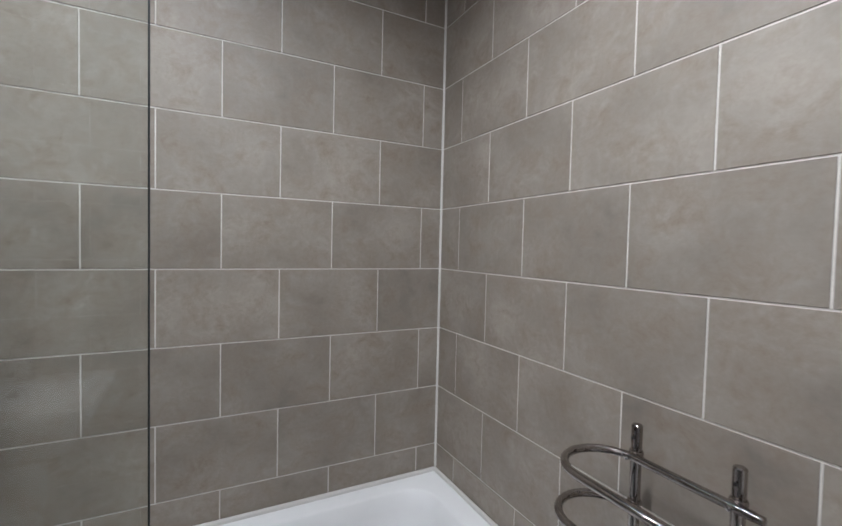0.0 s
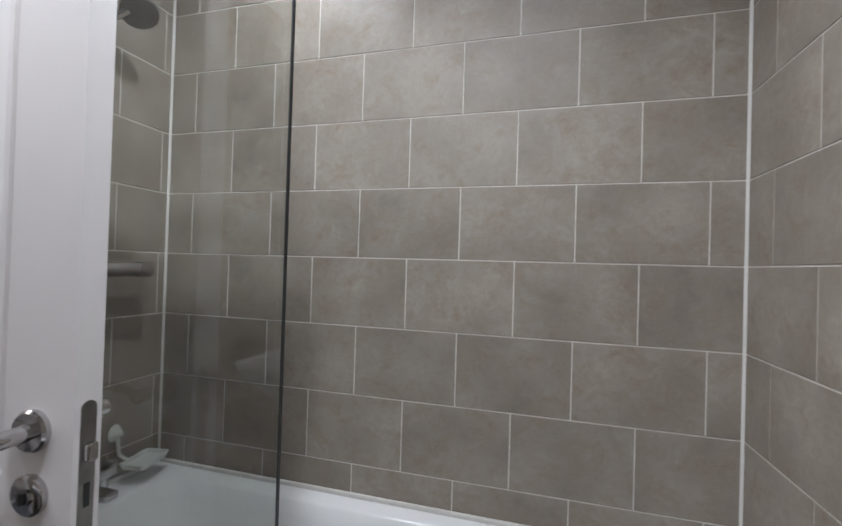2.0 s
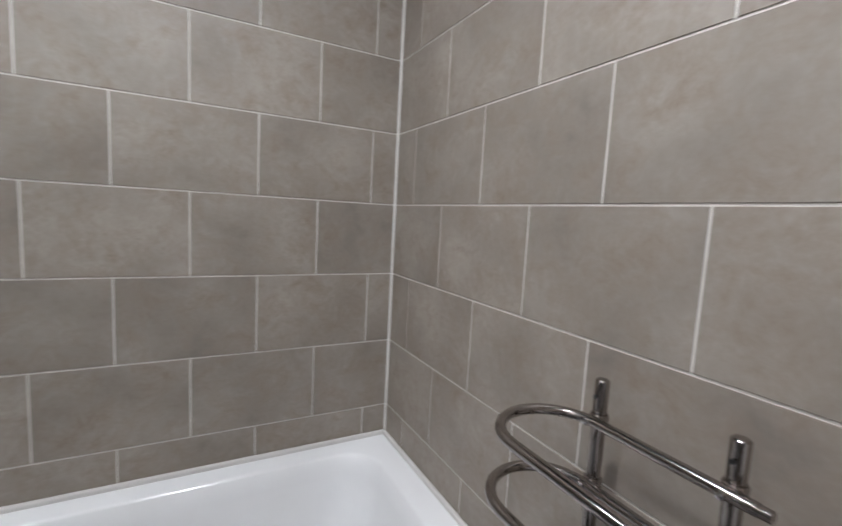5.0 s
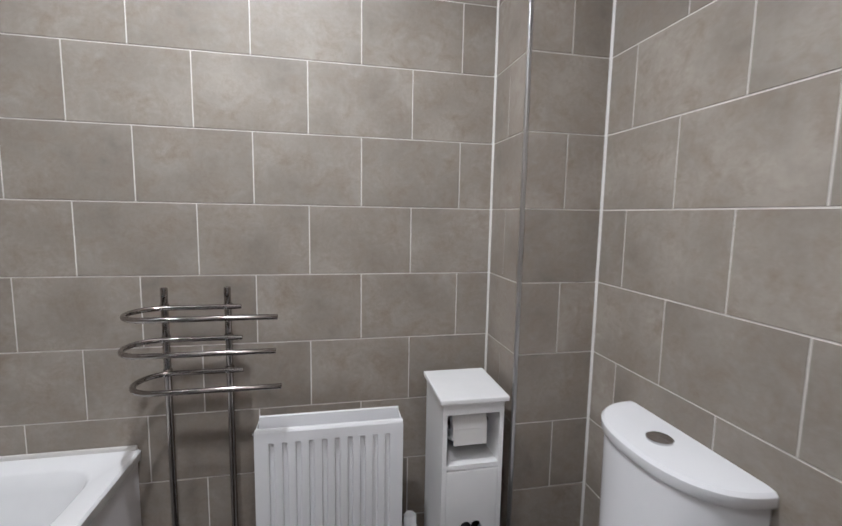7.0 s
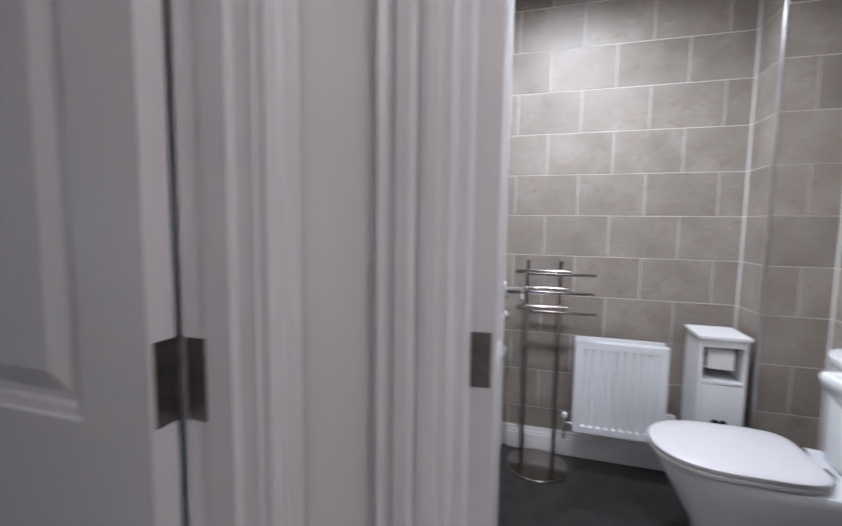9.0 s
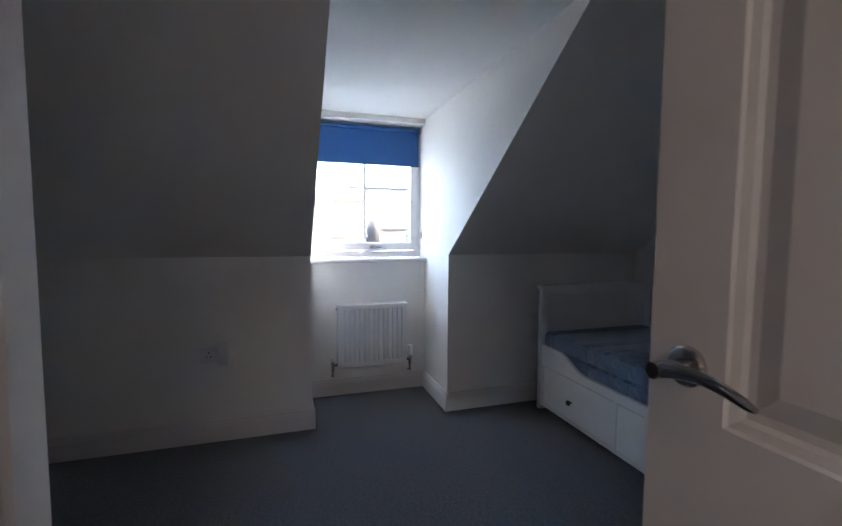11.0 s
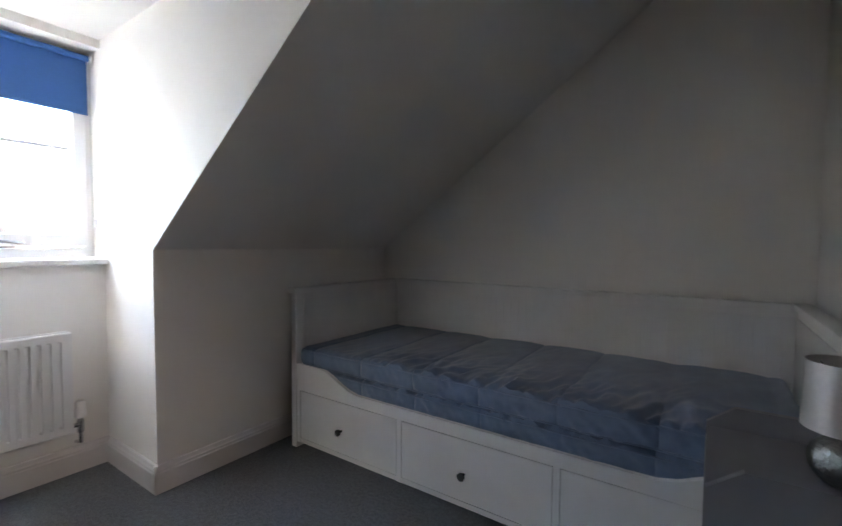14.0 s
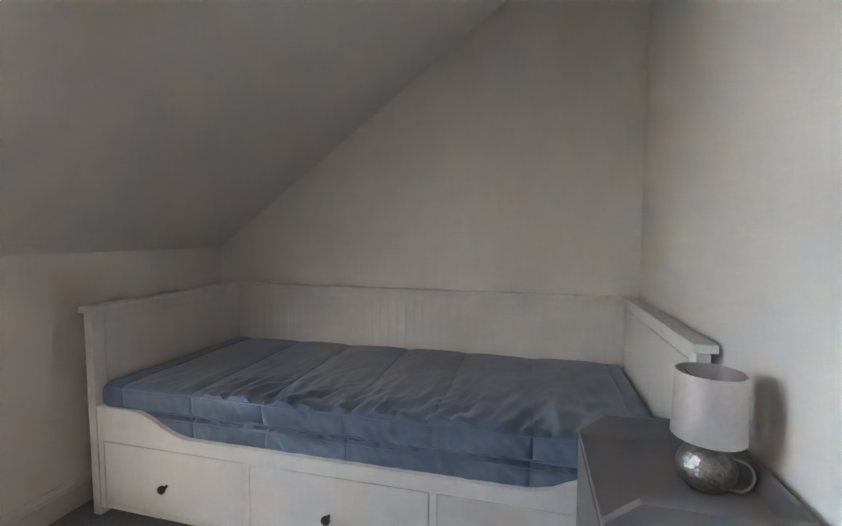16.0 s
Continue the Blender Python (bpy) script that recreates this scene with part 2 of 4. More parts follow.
structure("floor_carpet_bed", boxed(-3.1, -0.09, HALL_Y + 0.05, 0.2, -0.1, 0.0), "carpet", "dark grey bedroom carpet", "floor")

# ---- hall shell ----
structure("wall_hall_north", boxed(BX0, DOOR_L - 0.03, HALL_Y, S - 0.104, 0, 2.7), "paint", "white painted hall wall beside the bathroom door")
structure("wall_hall_north_right", boxed(DOOR_R + 0.03, 2.6, HALL_Y, S - 0.104, 0, 2.7), "paint", "white painted hall wall")
structure("wall_hall_over", boxed(DOOR_L - 0.03, DOOR_R + 0.03, HALL_Y, S - 0.104, 2.03, 2.7), "paint", "white painted wall over the bathroom door")
structure("wall_hall_east", boxed(2.6, 2.7, -4.7, HALL_Y + 0.1, -0.1, 2.7), "paint", "white painted hall end wall")
structure("wall_hall_south", boxed(BX0, 2.7, -4.7, -4.6, -1.5, 2.7), "paint", "white painted stairwell wall")
structure("ceiling_hall", boxed(BX0 + 0.1, 2.6, -4.6, HALL_Y, HALL_CEIL, HALL_CEIL + 0.1), "ceil", "white hall ceiling", "ceiling")
structure("wall_bedroom_door_north", boxed(BX0, BX1, BD_N + 0.03, HALL_Y, 0, 2.7), "paint", "white wall strip beside the bedroom door")
structure("wall_bedroom_door_south", boxed(BX0, BX1, -4.6, BD_S - 0.03, 0, 2.7), "paint", "white painted hall wall beside the bedroom door")
structure("wall_bedroom_door_over", boxed(BX0, BX1, BD_S - 0.03, BD_N + 0.03, 2.03, 2.7), "paint", "white wall over the bedroom door")

# ---- bedroom shell ----
structure("wall_bed_east", boxed(BED_E - 0.006, BED_E, S - 0.10, BED_N, 0, 2.7), "paint", "off-white painted bedroom wall")
structure("wall_lobby_north", boxed(BED_E - 0.006, BX0, HALL_Y + 0.005, S - 0.104, 0, 2.7), "paint", "white wall beside the open bedroom door")
structure("wall_bed_north", boxed(EAVE - 0.1, BED_E - 0.006, BED_N, BED_N + 0.1, 0, 2.7), "paint", "off-white painted wall behind the daybed")
structure("wall_eave_north", boxed(EAVE - 0.1, EAVE, DOR_N + 0.1, BED_N, 0, KINK), "paint", "low off-white eaves wall")
structure("wall_eave_south", boxed(EAVE - 0.1, EAVE, -4.6, DOR_S - 0.1, 0, KINK), "paint", "low off-white eaves wall with a socket")
structure("wall_bed_south", boxed(EAVE - 0.1, CUP_X, -4.7, -4.6, 0, 2.7), "paint", "off-white bedroom wall")
structure("wall_cupboard_end", boxed(CUP_X, CUP_X + 0.1, -4.6, CUP_Y - 0.1, 0, 2.7), "paint", "off-white cupboard end wall")
structure("wall_cupboard_right", boxed(0.475, BX0, CUP_Y - 0.1, CUP_Y, 0, 2.7), "paint", "off-white cupboard wall")
structure("wall_cupboard_left", boxed(CUP_X, -0.195, CUP_Y - 0.1, CUP_Y, 0, 2.7), "paint", "off-white cupboard wall")
structure("wall_cupboard_over", boxed(-0.195, 0.475, CUP_Y - 0.1, CUP_Y, 2.03, 2.7), "paint", "wall over the cupboard door")
structure("wall_cupboard_back", boxed(CUP_X + 0.1, BX0, -3.5, -3.4, 0, 2.7), "paint", "cupboard back wall")
xc = EAVE + (BED_CEIL - KINK) / SLOPE
structure("ceiling_bedroom", boxed(xc, BX0, -4.6, BED_N, BED_CEIL, BED_CEIL + 0.1), "ceil", "white bedroom ceiling", "ceiling")
# sloping ceiling on both sides of and above the dormer
th = 0.12
xd = EAVE + (DOR_Z - KINK) / SLOPE


def slope_bm(x0, x1, y0, y1):
    z0, z1 = KINK + (x0 - EAVE) * SLOPE, KINK + (x1 - EAVE) * SLOPE
    return prism(bmesh.new(), [(x0, z0), (x1, z1), (x1, z1 + th), (x0, z0 + th)], "y", y0, y1)


structure("ceiling_slope_north", slope_bm(EAVE - 0.1, xc + 0.05, DOR_N + 0.1, BED_N), "paint", "sloping off-white ceiling over the daybed", "ceiling")
structure("ceiling_slope_south", slope_bm(EAVE - 0.1, xc + 0.05, -4.6, DOR_S - 0.1), "paint", "sloping off-white ceiling", "ceiling")
structure("ceiling_slope_middle", slope_bm(xd, xc + 0.05, DOR_S - 0.1, DOR_N + 0.1), "paint", "sloping off-white ceiling over the dormer", "ceiling")
structure("ceiling_dormer", prism(bmesh.new(), [(DOR_W, DOR_Z), (xd, DOR_Z), (xd, DOR_Z + 0.117), (DOR_W, DOR_Z + 0.117)], "y", DOR_S, DOR_N), "ceil", "white flat dormer ceiling", "ceiling")
cheek = [(-3.1, 0.0), (EAVE, 0.0), (EAVE, KINK), (xd, DOR_Z), (xd, DOR_Z + 0.117), (-3.1, DOR_Z + 0.117)]
structure("wall_dormer_north", prism(bmesh.new(), cheek, "y", DOR_N, DOR_N + 0.1), "paint", "white dormer cheek wall")
structure("wall_dormer_south", prism(bmesh.new(), cheek, "y", DOR_S - 0.1, DOR_S), "paint", "white dormer cheek wall")
WIN_Z0, WIN_Z1 = 0.985, 1.965
structure("wall_dormer_under", boxed(DOR_W - 0.25, DOR_W, DOR_S, DOR_N, 0, WIN_Z0 - 0.03), "paint", "white wall under the dormer window")
structure("wall_dormer_over", boxed(DOR_W - 0.25, DOR_W, DOR_S, DOR_N, WIN_Z1, DOR_Z + 0.117), "paint", "white lintel over the dormer window")

# ---- trim: skirtings, door linings and architraves ----
SK_PROF = [(0, 0), (0.016, 0), (0.016, 0.085), (0.013, 0.090), (0.013, 0.098), (0.009, 0.104), (0.006, 0.118), (0, 0.121)]


def skirting(name, p, q, label="white moulded skirting board"):
    """A skirting from p to q in plan, with the wall on its right hand side."""
    p, q = Vector(p), Vector(q)
    d = (q - p).normalized()
    n = Vector((-d.y, d.x))
    bm = bmesh.new()
    loft(bm, [[(c.x + n.x * u, c.y + n.y * u, v) for u, v in SK_PROF] for c in (p, q)])
    return structure(name, bm, "gloss", label, "skirting board")


k = 0.016
skirting("baseboard_dormer_back", (DOR_W, DOR_N), (DOR_W, DOR_S))
skirting("baseboard_dormer_north", (EAVE + k, DOR_N), (DOR_W + k, DOR_N))
skirting("baseboard_dormer_south", (DOR_W + k, DOR_S), (EAVE + k, DOR_S))
skirting("baseboard_eave_north", (EAVE, BED_N), (EAVE, DOR_N - k))
skirting("baseboard_eave_south", (EAVE, DOR_S + k), (EAVE, -4.6))
skirting("baseboard_bed_north", (BED_E - 0.006, BED_N), (EAVE + k, BED_N))
skirting("baseboard_bed_east", (BED_E - 0.006, S - 0.10), (BED_E - 0.006, BED_N - k))
skirting("baseboard_bathroom", (1.0, 0.0), (0.715, 0.0), "white skirting board under bathroom tiles")
skirting("baseboard_bathroom_right", (BOX_X, 0.0), (1.0, 0.0), "white skirting board under bathroom tiles")

ARC = [(0, 0), (0, 0.013), (0.010, 0.016), (0.018, 0.016), (0.024, 0.012), (0.030, 0.018), (0.045, 0.020), (0.052, 0.014), (0.058, 0.014), (0.066, 0.019), (0.070, 0.017), (0.070, 0)]


def architrave(name, at, along, out, z1=2.0, label="white moulded architrave"):
    """Upright at plan point at (its inner edge), widening along one direction, standing out from the wall."""
    a, o = Vector(along), Vector(out)
    bm = bmesh.new()
    loft(bm, [[(at[0] + a.x * u + o.x * v, at[1] + a.y * u + o.y * v, z) for u, v in ARC] for z in (0.0, z1)])
    return structure(name, bm, "gloss", label, "architrave")


def head(name, p, q, out, z=2.0):
    """The architrave over an opening, from p to q."""
    o = Vector(out)
    bm = bmesh.new()
    loft(bm, [[(c[0] + o.x * v, c[1] + o.y * v, z + u) for u, v in ARC] for c in (p, q)])
    return structure(name, bm, "gloss", "white moulded architrave over a door", "architrave")


def lining(name, boxes):
    bm = bmesh.new()
    for b in boxes:
        box(bm, *b)
    return structure(name, bm, "gloss", "white painted door lining with its stop", "door frame")


# bathroom doorway, in the y direction between S and HALL_Y
architrave("trim_bath_hall_left", (DOOR_L - 0.012, HALL_Y), (-1, 0), (0, -1))
architrave("trim_bath_hall_right", (DOOR_R + 0.012, HALL_Y), (1, 0), (0, -1))
head("trim_bath_hall_head", (DOOR_L - 0.08, HALL_Y), (DOOR_R + 0.08, HALL_Y), (0, -1), 2.012)
lining("trim_bath_lining", [(DOOR_L - 0.03, DOOR_L, HALL_Y, S + 0.004, 0, 2.03), (DOOR_R, DOOR_R + 0.03, HALL_Y, S + 0.004, 0, 2.03), (DOOR_L, DOOR_R, HALL_Y, S + 0.004, 2.0, 2.03),
                            (DOOR_L, DOOR_L + 0.012, HALL_Y + 0.045, HALL_Y + 0.08, 0, 2.0), (DOOR_R - 0.012, DOOR_R, HALL_Y + 0.045, HALL_Y + 0.08, 0, 2.0)])
# bedroom doorway
architrave("trim_bed_hall_north", (BX1, BD_N + 0.004), (0, 0.82), (1, 0))
architrave("trim_bed_hall_south", (BX1, BD_S - 0.004), (0, -1), (1, 0))
head("trim_bed_hall_head", (BX1, BD_S - 0.07), (BX1, BD_N + 0.06), (1, 0), 2.004)
lining("trim_bed_lining", [(BX0 - 0.004, BX1, BD_N, BD_N + 0.03, 0, 2.03), (BX0 - 0.004, BX1, BD_S - 0.03, BD_S, 0, 2.03), (BX0 - 0.004, BX1, BD_S, BD_N, 2.0, 2.03),
                           (BX0 + 0.040, BX0 + 0.075, BD_N - 0.012, BD_N, 0, 2.0), (BX0 + 0.040, BX0 + 0.075, BD_S, BD_S + 0.012, 0, 2.0)])
# cupboard doorway
architrave("trim_cupboard_left", (-0.17, CUP_Y), (-1, 0), (0, 1))
lining("trim_cupboard_lining", [(-0.195, -0.165, CUP_Y - 0.1, CUP_Y + 0.002, 0, 2.03), (0.445, 0.475, CUP_Y - 0.1, CUP_Y + 0.002, 0, 2.03), (-0.165, 0.445, CUP_Y - 0.1, CUP_Y + 0.002, 2.0, 2.03)])


# ---- doors ----
DW, DH, DT = 0.755, 1.985, 0.036


def door_leaf(bm, w):
    """A four panel moulded leaf: x from 0 at the hinge to DW, y from 0 to DT, z from 0."""
    xs = [0, 0.105, w / 2 - 0.0525, w / 2 + 0.0525, w - 0.105, w]
    zs = [0, 0.20, 0.748, 0.940, 1.875, DH]
    for face, sgn in ((0.0, 1), (DT, -1)):
        for i in range(5):
            for j in range(5):
                x0, x1, z0, z1 = xs[i], xs[i + 1], zs[j], zs[j + 1]

                def ring(ins, dep):
                    y = face + sgn * dep
                    return [(x0 + ins, y, z0 + ins), (x1 - ins, y, z0 + ins), (x1 - ins, y, z1 - ins), (x0 + ins, y, z1 - ins)]
                if i in (1, 3) and j in (1, 3):
                    loft(bm, [ring(0, 0), ring(0.004, 0.003), ring(0.014, 0.0055), ring(0.020, 0.009), ring(0.030, 0.009), ring(0.056, 0.0015)], cap0=False)
                else:
                    bm.faces.new([bm.verts.new(p) for p in ring(0, 0)])
    for a, b in (((0, 0), (w, 0)), ((w, 0), (w, DH)), ((w, DH), (0, DH)), ((0, DH), (0, 0))):
        bm.faces.new([bm.verts.new(p) for p in ((a[0], 0, a[1]), (b[0], 0, b[1]), (b[0], DT, b[1]), (a[0], DT, a[1]))])
    bmesh.ops.remove_doubles(bm, verts=bm.verts, dist=0.0002)
    return bm


def handle(parent, m, side, lock, w):
    """A lever on a round rose at x = DW - 0.062; side -1 or 1: which face."""
    y0 = 0 if side < 0 else DT
    x, z = w - 0.058, 1.0
    rose = part("rose", lathe(bmesh.new(), [(0.026, 0), (0.026, 0.006 * side), (0.023, 0.009 * side), (0.011, 0.010 * side), (0.010, 0.026 * side)], (x, y0, z), "y"), "chrome", parent, "chrome rose", True, m)
    bm = tube(bmesh.new(), [(x, y0 + 0.022 * side, z), (x, y0 + 0.058 * side, z)], 0.0105, 16)
    blade = []
    for i in range(13):
        f = i / 12
        cx, cy, cz = x + 0.006 - 0.118 * f, y0 + (0.052 - 0.006 * f) * side, z - 0.002 + 0.011 * math.sin(f * 3.4) - 0.002 * f
        hw, hh = 0.0058 - 0.001 * f, 0.0105 - 0.0045 * f if i < 12 else 0.003
        blade.append([(cx, cy + hw * math.cos(2 * math.pi * k / 12), cz + hh * math.sin(2 * math.pi * k / 12)) for k in range(12)])
    loft(bm, blade)
    part("lever", bm, "chrome", parent, "chrome lever handle", True, m)
    if lock:
        part("lock_rose", lathe(bmesh.new(), [(0.025, 0), (0.025, 0.006 * side), (0.022, 0.008 * side), (0.010, 0.008 * side), (0.010, 0.011 * side), (0.0, 0.011 * side)], (x, y0, z - 0.078), "y", cap=False), "chrome", parent, "chrome privacy lock rose", True, m)
        part("lock_slot", boxed(x - 0.003, x + 0.003, min(y0 + 0.010 * side, y0 + 0.0135 * side), max(y0 + 0.010 * side, y0 + 0.0135 * side), z - 0.085, z - 0.071), "black", parent, "dark slot", False, m)


def hinge(parent, m, z, far, name="hinge"):
    hh = 0.039 if far else 0.05
    bm = bmesh.new()
    ky = DT + 0.005 if far else -0.005
    tube(bm, [(-0.004, ky, z - hh), (-0.004, ky, z + hh)], 0.006)
    for kz in (-0.03, -0.01, 0.01, 0.03):
        lathe(bm, [(0.0064, kz - 0.0008), (0.0064, kz + 0.0008)], (-0.004, ky, z), "z", 12)
    box(bm, -0.0025, -0.0005, 0.006 if far else 0.0, DT if far else 0.030, z - hh, z + hh)
    for dz in (-0.7, -0.25, 0.25, 0.7):
        lathe(bm, [(0.004, -0.0005), (0.004, -0.0034), (0.002, -0.0034)], (0, 0.020 if dz in (-0.7, 0.25) else 0.012, z + dz * hh), "x", 10)
    return part(name, bm, "steel", parent, "steel butt hinge with screws", True, m)


def make_door(name, m, label, lock, far=False, w=DW):
    t = thing(name, m, label, "door")
    part("leaf", door_leaf(bmesh.new(), w), "gloss", t, "", False, m)
    handle(t, m, -1, lock, w)
    handle(t, m, 1, lock, w)
    pl = [(0.018 + 0.0105 * math.cos(radians(a)), (1.026 if a < 180 else 0.878) + 0.0105 * math.sin(radians(a))) for a in range(0, 360, 20)]
    part("latch_plate", prism(bmesh.new(), pl, "x", w - 0.0005, w + 0.0012), "steel", t, "steel latch plate with rounded ends", False, m)
    part("keep_slot", boxed(w + 0.001, w + 0.0018, 0.014, 0.022, 0.905, 0.935), "black", t, "dark bolt slot", False, m)
    part("latch_bolt", boxed(w, w + 0.011, 0.011, 0.025, 0.962, 0.985, 0.003), "chrome", t, "sprung latch bolt", False, m)
    for z in (0.22, 0.995, 1.78):
        hinge(t, m, z, far)
    return t


# hinge on the jamb, leaf turned to lie in the room
door_bath = make_door("door_bathroom", pose(DOOR_L + 0.004, S - 0.006, 0.008, 0, 0, 94.9) @ Matrix.Translation((0, -DT, 0)), "white four-panel door with chrome lever, open beside the bath", True, True, 0.703)
door_bed = make_door("door_bedroom", pose(BX0 - 0.012, BD_N - 0.004, 0.008, 0, 0, 180.3), "white four-panel bedroom door with chrome lever, wide open", False)
door_cup = make_door("door_cupboard", pose(0.443, CUP_Y - 0.002, 0.008, 0, 0, 180), "white four-panel cupboard door with chrome lever, closed", False, False, 0.605)


def leaf_plate(name, x, y, z, dx, dy, hh=0.05):
    """The jamb's half of a hinge with its countersunk screws, for the face that looks along (dx, dy)."""
    bm = bmesh.new()
    t = Vector((-dy, dx))
    for zz in z:
        a = Vector((x, y))
        p0, p1 = a, a + t * 0.032
        box(bm, min(p0.x, p1.x, p0.x + dx * 0.0015), max(p0.x, p1.x, p0.x + dx * 0.0015), min(p0.y, p1.y, p0.y + dy * 0.0015), max(p0.y, p1.y, p0.y + dy * 0.0015), zz - hh, zz + hh)
        for i, dz in enumerate((-0.72 * hh, -0.24 * hh, 0.24 * hh, 0.72 * hh)):
            c = a + t * (0.012 if i % 2 else 0.022)
            lathe(bm, [(0.0045, 0.0), (0.0045, 0.0026), (0.002, 0.0026)], (c.x, c.y, zz + dz), "x" if dx else "y", 10) if dx > 0 or dy > 0 else lathe(bm, [(0.0045, 0.0), (0.0045, -0.0026), (0.002, -0.0026)], (c.x, c.y, zz + dz), "x" if dx else "y", 10)
    return structure(name, bm, "steel", "steel hinge leaves screwed to the door jamb", "hinge")


leaf_plate("trim_hinge_leaf_bath", DOOR_L, S - 0.036, (0.228, 1.003, 1.788), 1, 0, 0.039)
leaf_plate("trim_hinge_leaf_bed", BX0 + 0.001, BD_N, (0.228, 1.003, 1.788), 0, -1)
structure("trim_strike_bath", boxed(DOOR_R - 0.0015, DOOR_R, S - 0.036, S - 0.010, 0.87, 1.005), "steel", "steel strike plate on the door jamb", "strike plate")

# ---- landing balustrade ----
BAL_Y = -2.80
bal = thing("balustrade", pose(0.61, BAL_Y, 0), "white landing balustrade with varnished oak handrail", "balustrade")
part("handrail", prism(bmesh.new(), [(-0.03, 0.86), (0.03, 0.86), (0.034, 0.875), (0.028, 0.895), (0.0, 0.902), (-0.028, 0.895), (-0.034, 0.875)], "x", 0.045, 1.92), "wood", bal, "varnished oak handrail")
part("base_rail", boxed(0.045, 1.92, -0.03, 0.03, 0.03, 0.07), "gloss", bal, "white base rail")
part("newel", boxed(-0.045, 0.045, -0.045, 0.045, 0, 0.93, 0.004), "gloss", bal, "white square newel post")
part("newel_cap", boxed(-0.055, 0.055, -0.055, 0.055, 0.93, 0.955, 0.010), "wood", bal, "oak newel cap")
for i in range(16):
    part("spindle", boxed(0.13 + i * 0.115, 0.162 + i * 0.115, -0.016, 0.016, 0.07, 0.86, 0.003, 1), "gloss", bal)

# ---- dormer window ----
WX = -2.975
win = thing("window_1", pose(WX, 0, 0), "white plastic casement window with a cross of glazing bars, closed, over a white sill", "window")
win["kind"] = "structure"
y0, y1 = DOR_S, DOR_N


def frame_bm(a0, a1, c0, c1, wd, x0, x1, bev=0.004):
    bm = bmesh.new()
    box(bm, x0, x1, a0, a0 + wd, c0, c1, bev)
    box(bm, x0, x1, a1 - wd, a1, c0, c1, bev)
    box(bm, x0, x1, a0 + wd - 0.004, a1 - wd + 0.004, c0, c0 + wd, bev)
    box(bm, x0, x1, a0 + wd - 0.004, a1 - wd + 0.004, c1 - wd, c1, bev)
    return bm


part("window_frame", frame_bm(y0, y1, WIN_Z0, WIN_Z1, 0.045, -0.035, 0.0), "gloss", win)
part("sash", frame_bm(y0 + 0.025, y1 - 0.025, WIN_Z0 + 0.055, WIN_Z1 - 0.04, 0.055, -0.045, 0.018), "gloss", win)
part("glazing_bar", boxed(-0.012, -0.004, (y0 + y1) / 2 - 0.009, (y0 + y1) / 2 + 0.009, WIN_Z0 + 0.09, WIN_Z1 - 0.09), "gloss", win)
part("glazing_bar", boxed(-0.0118, -0.0042, y0 + 0.09, y1 - 0.09, 1.492, 1.508), "gloss", win)
pane = part("pane", boxed(-0.010, -0.006, y0 + 0.09, y1 - 0.09, WIN_Z0 + 0.09, WIN_Z1 - 0.09), "glass", win, "clear glass")
pane.visible_shadow = False
bm = bmesh.new()
box(bm, 0.018, 0.030, -1.80, -1.77, 1.052, 1.072, 0.004)
tube(bm, [(0.030, -1.785, 1.062), (0.045, -1.785, 1.062), (0.048, -1.76, 1.062), (0.047, -1.70, 1.056), (0.044, -1.675, 1.055)], [0.007, 0.007, 0.0065, 0.006, 0.004])
part("window_handle", bm, "chrome", win, "chrome window handle", True)
structure("trim_window_sill", boxed(-2.98, -2.80, DOR_S - 0.0, DOR_N - 0.0, WIN_Z0 - 0.03, WIN_Z0 - 0.003, 0.008, 3), "gloss", "white window sill with a rounded nose", "window sill")
blind = thing("roller_blind", pose(-2.93, -1.82, 1.930), "blue roller blind drawn a third down over the window", "blind")
part("roller", tube(bmesh.new(), [(0, 0.395, 0), (0, -0.385, 0)], 0.014, 16), "blue", blind, "rolled blue fabric", True)
part("fabric", boxed(-0.0145, -0.013, -0.378, 0.392, -0.250, 0.0), "blue", blind, "blue fabric")
part("bottom_bar", boxed(-0.018, -0.0105, -0.378, 0.392, -0.264, -0.248, 0.002, 1), "blue", blind)
part("bracket", boxed(-0.024, 0.022, 0.396, 0.402, -0.022, 0.028), "gloss", blind)
part("bracket", boxed(-0.024, 0.022, -0.394, -0.388, -0.022, 0.028), "gloss", blind)
bm = bmesh.new()
for s in (-0.006, 0.006):
    tube(bm, [(0.01 + s, 0.394, 0), (0.01 + s, 0.394, -0.80)], 0.0012, 6)
part("chain", bm, "frost", blind, "white bead chain")
part("chain_hook", boxed(0.003, 0.020, 0.396, 0.412, -0.80, -0.76, 0.003), "gloss", blind)


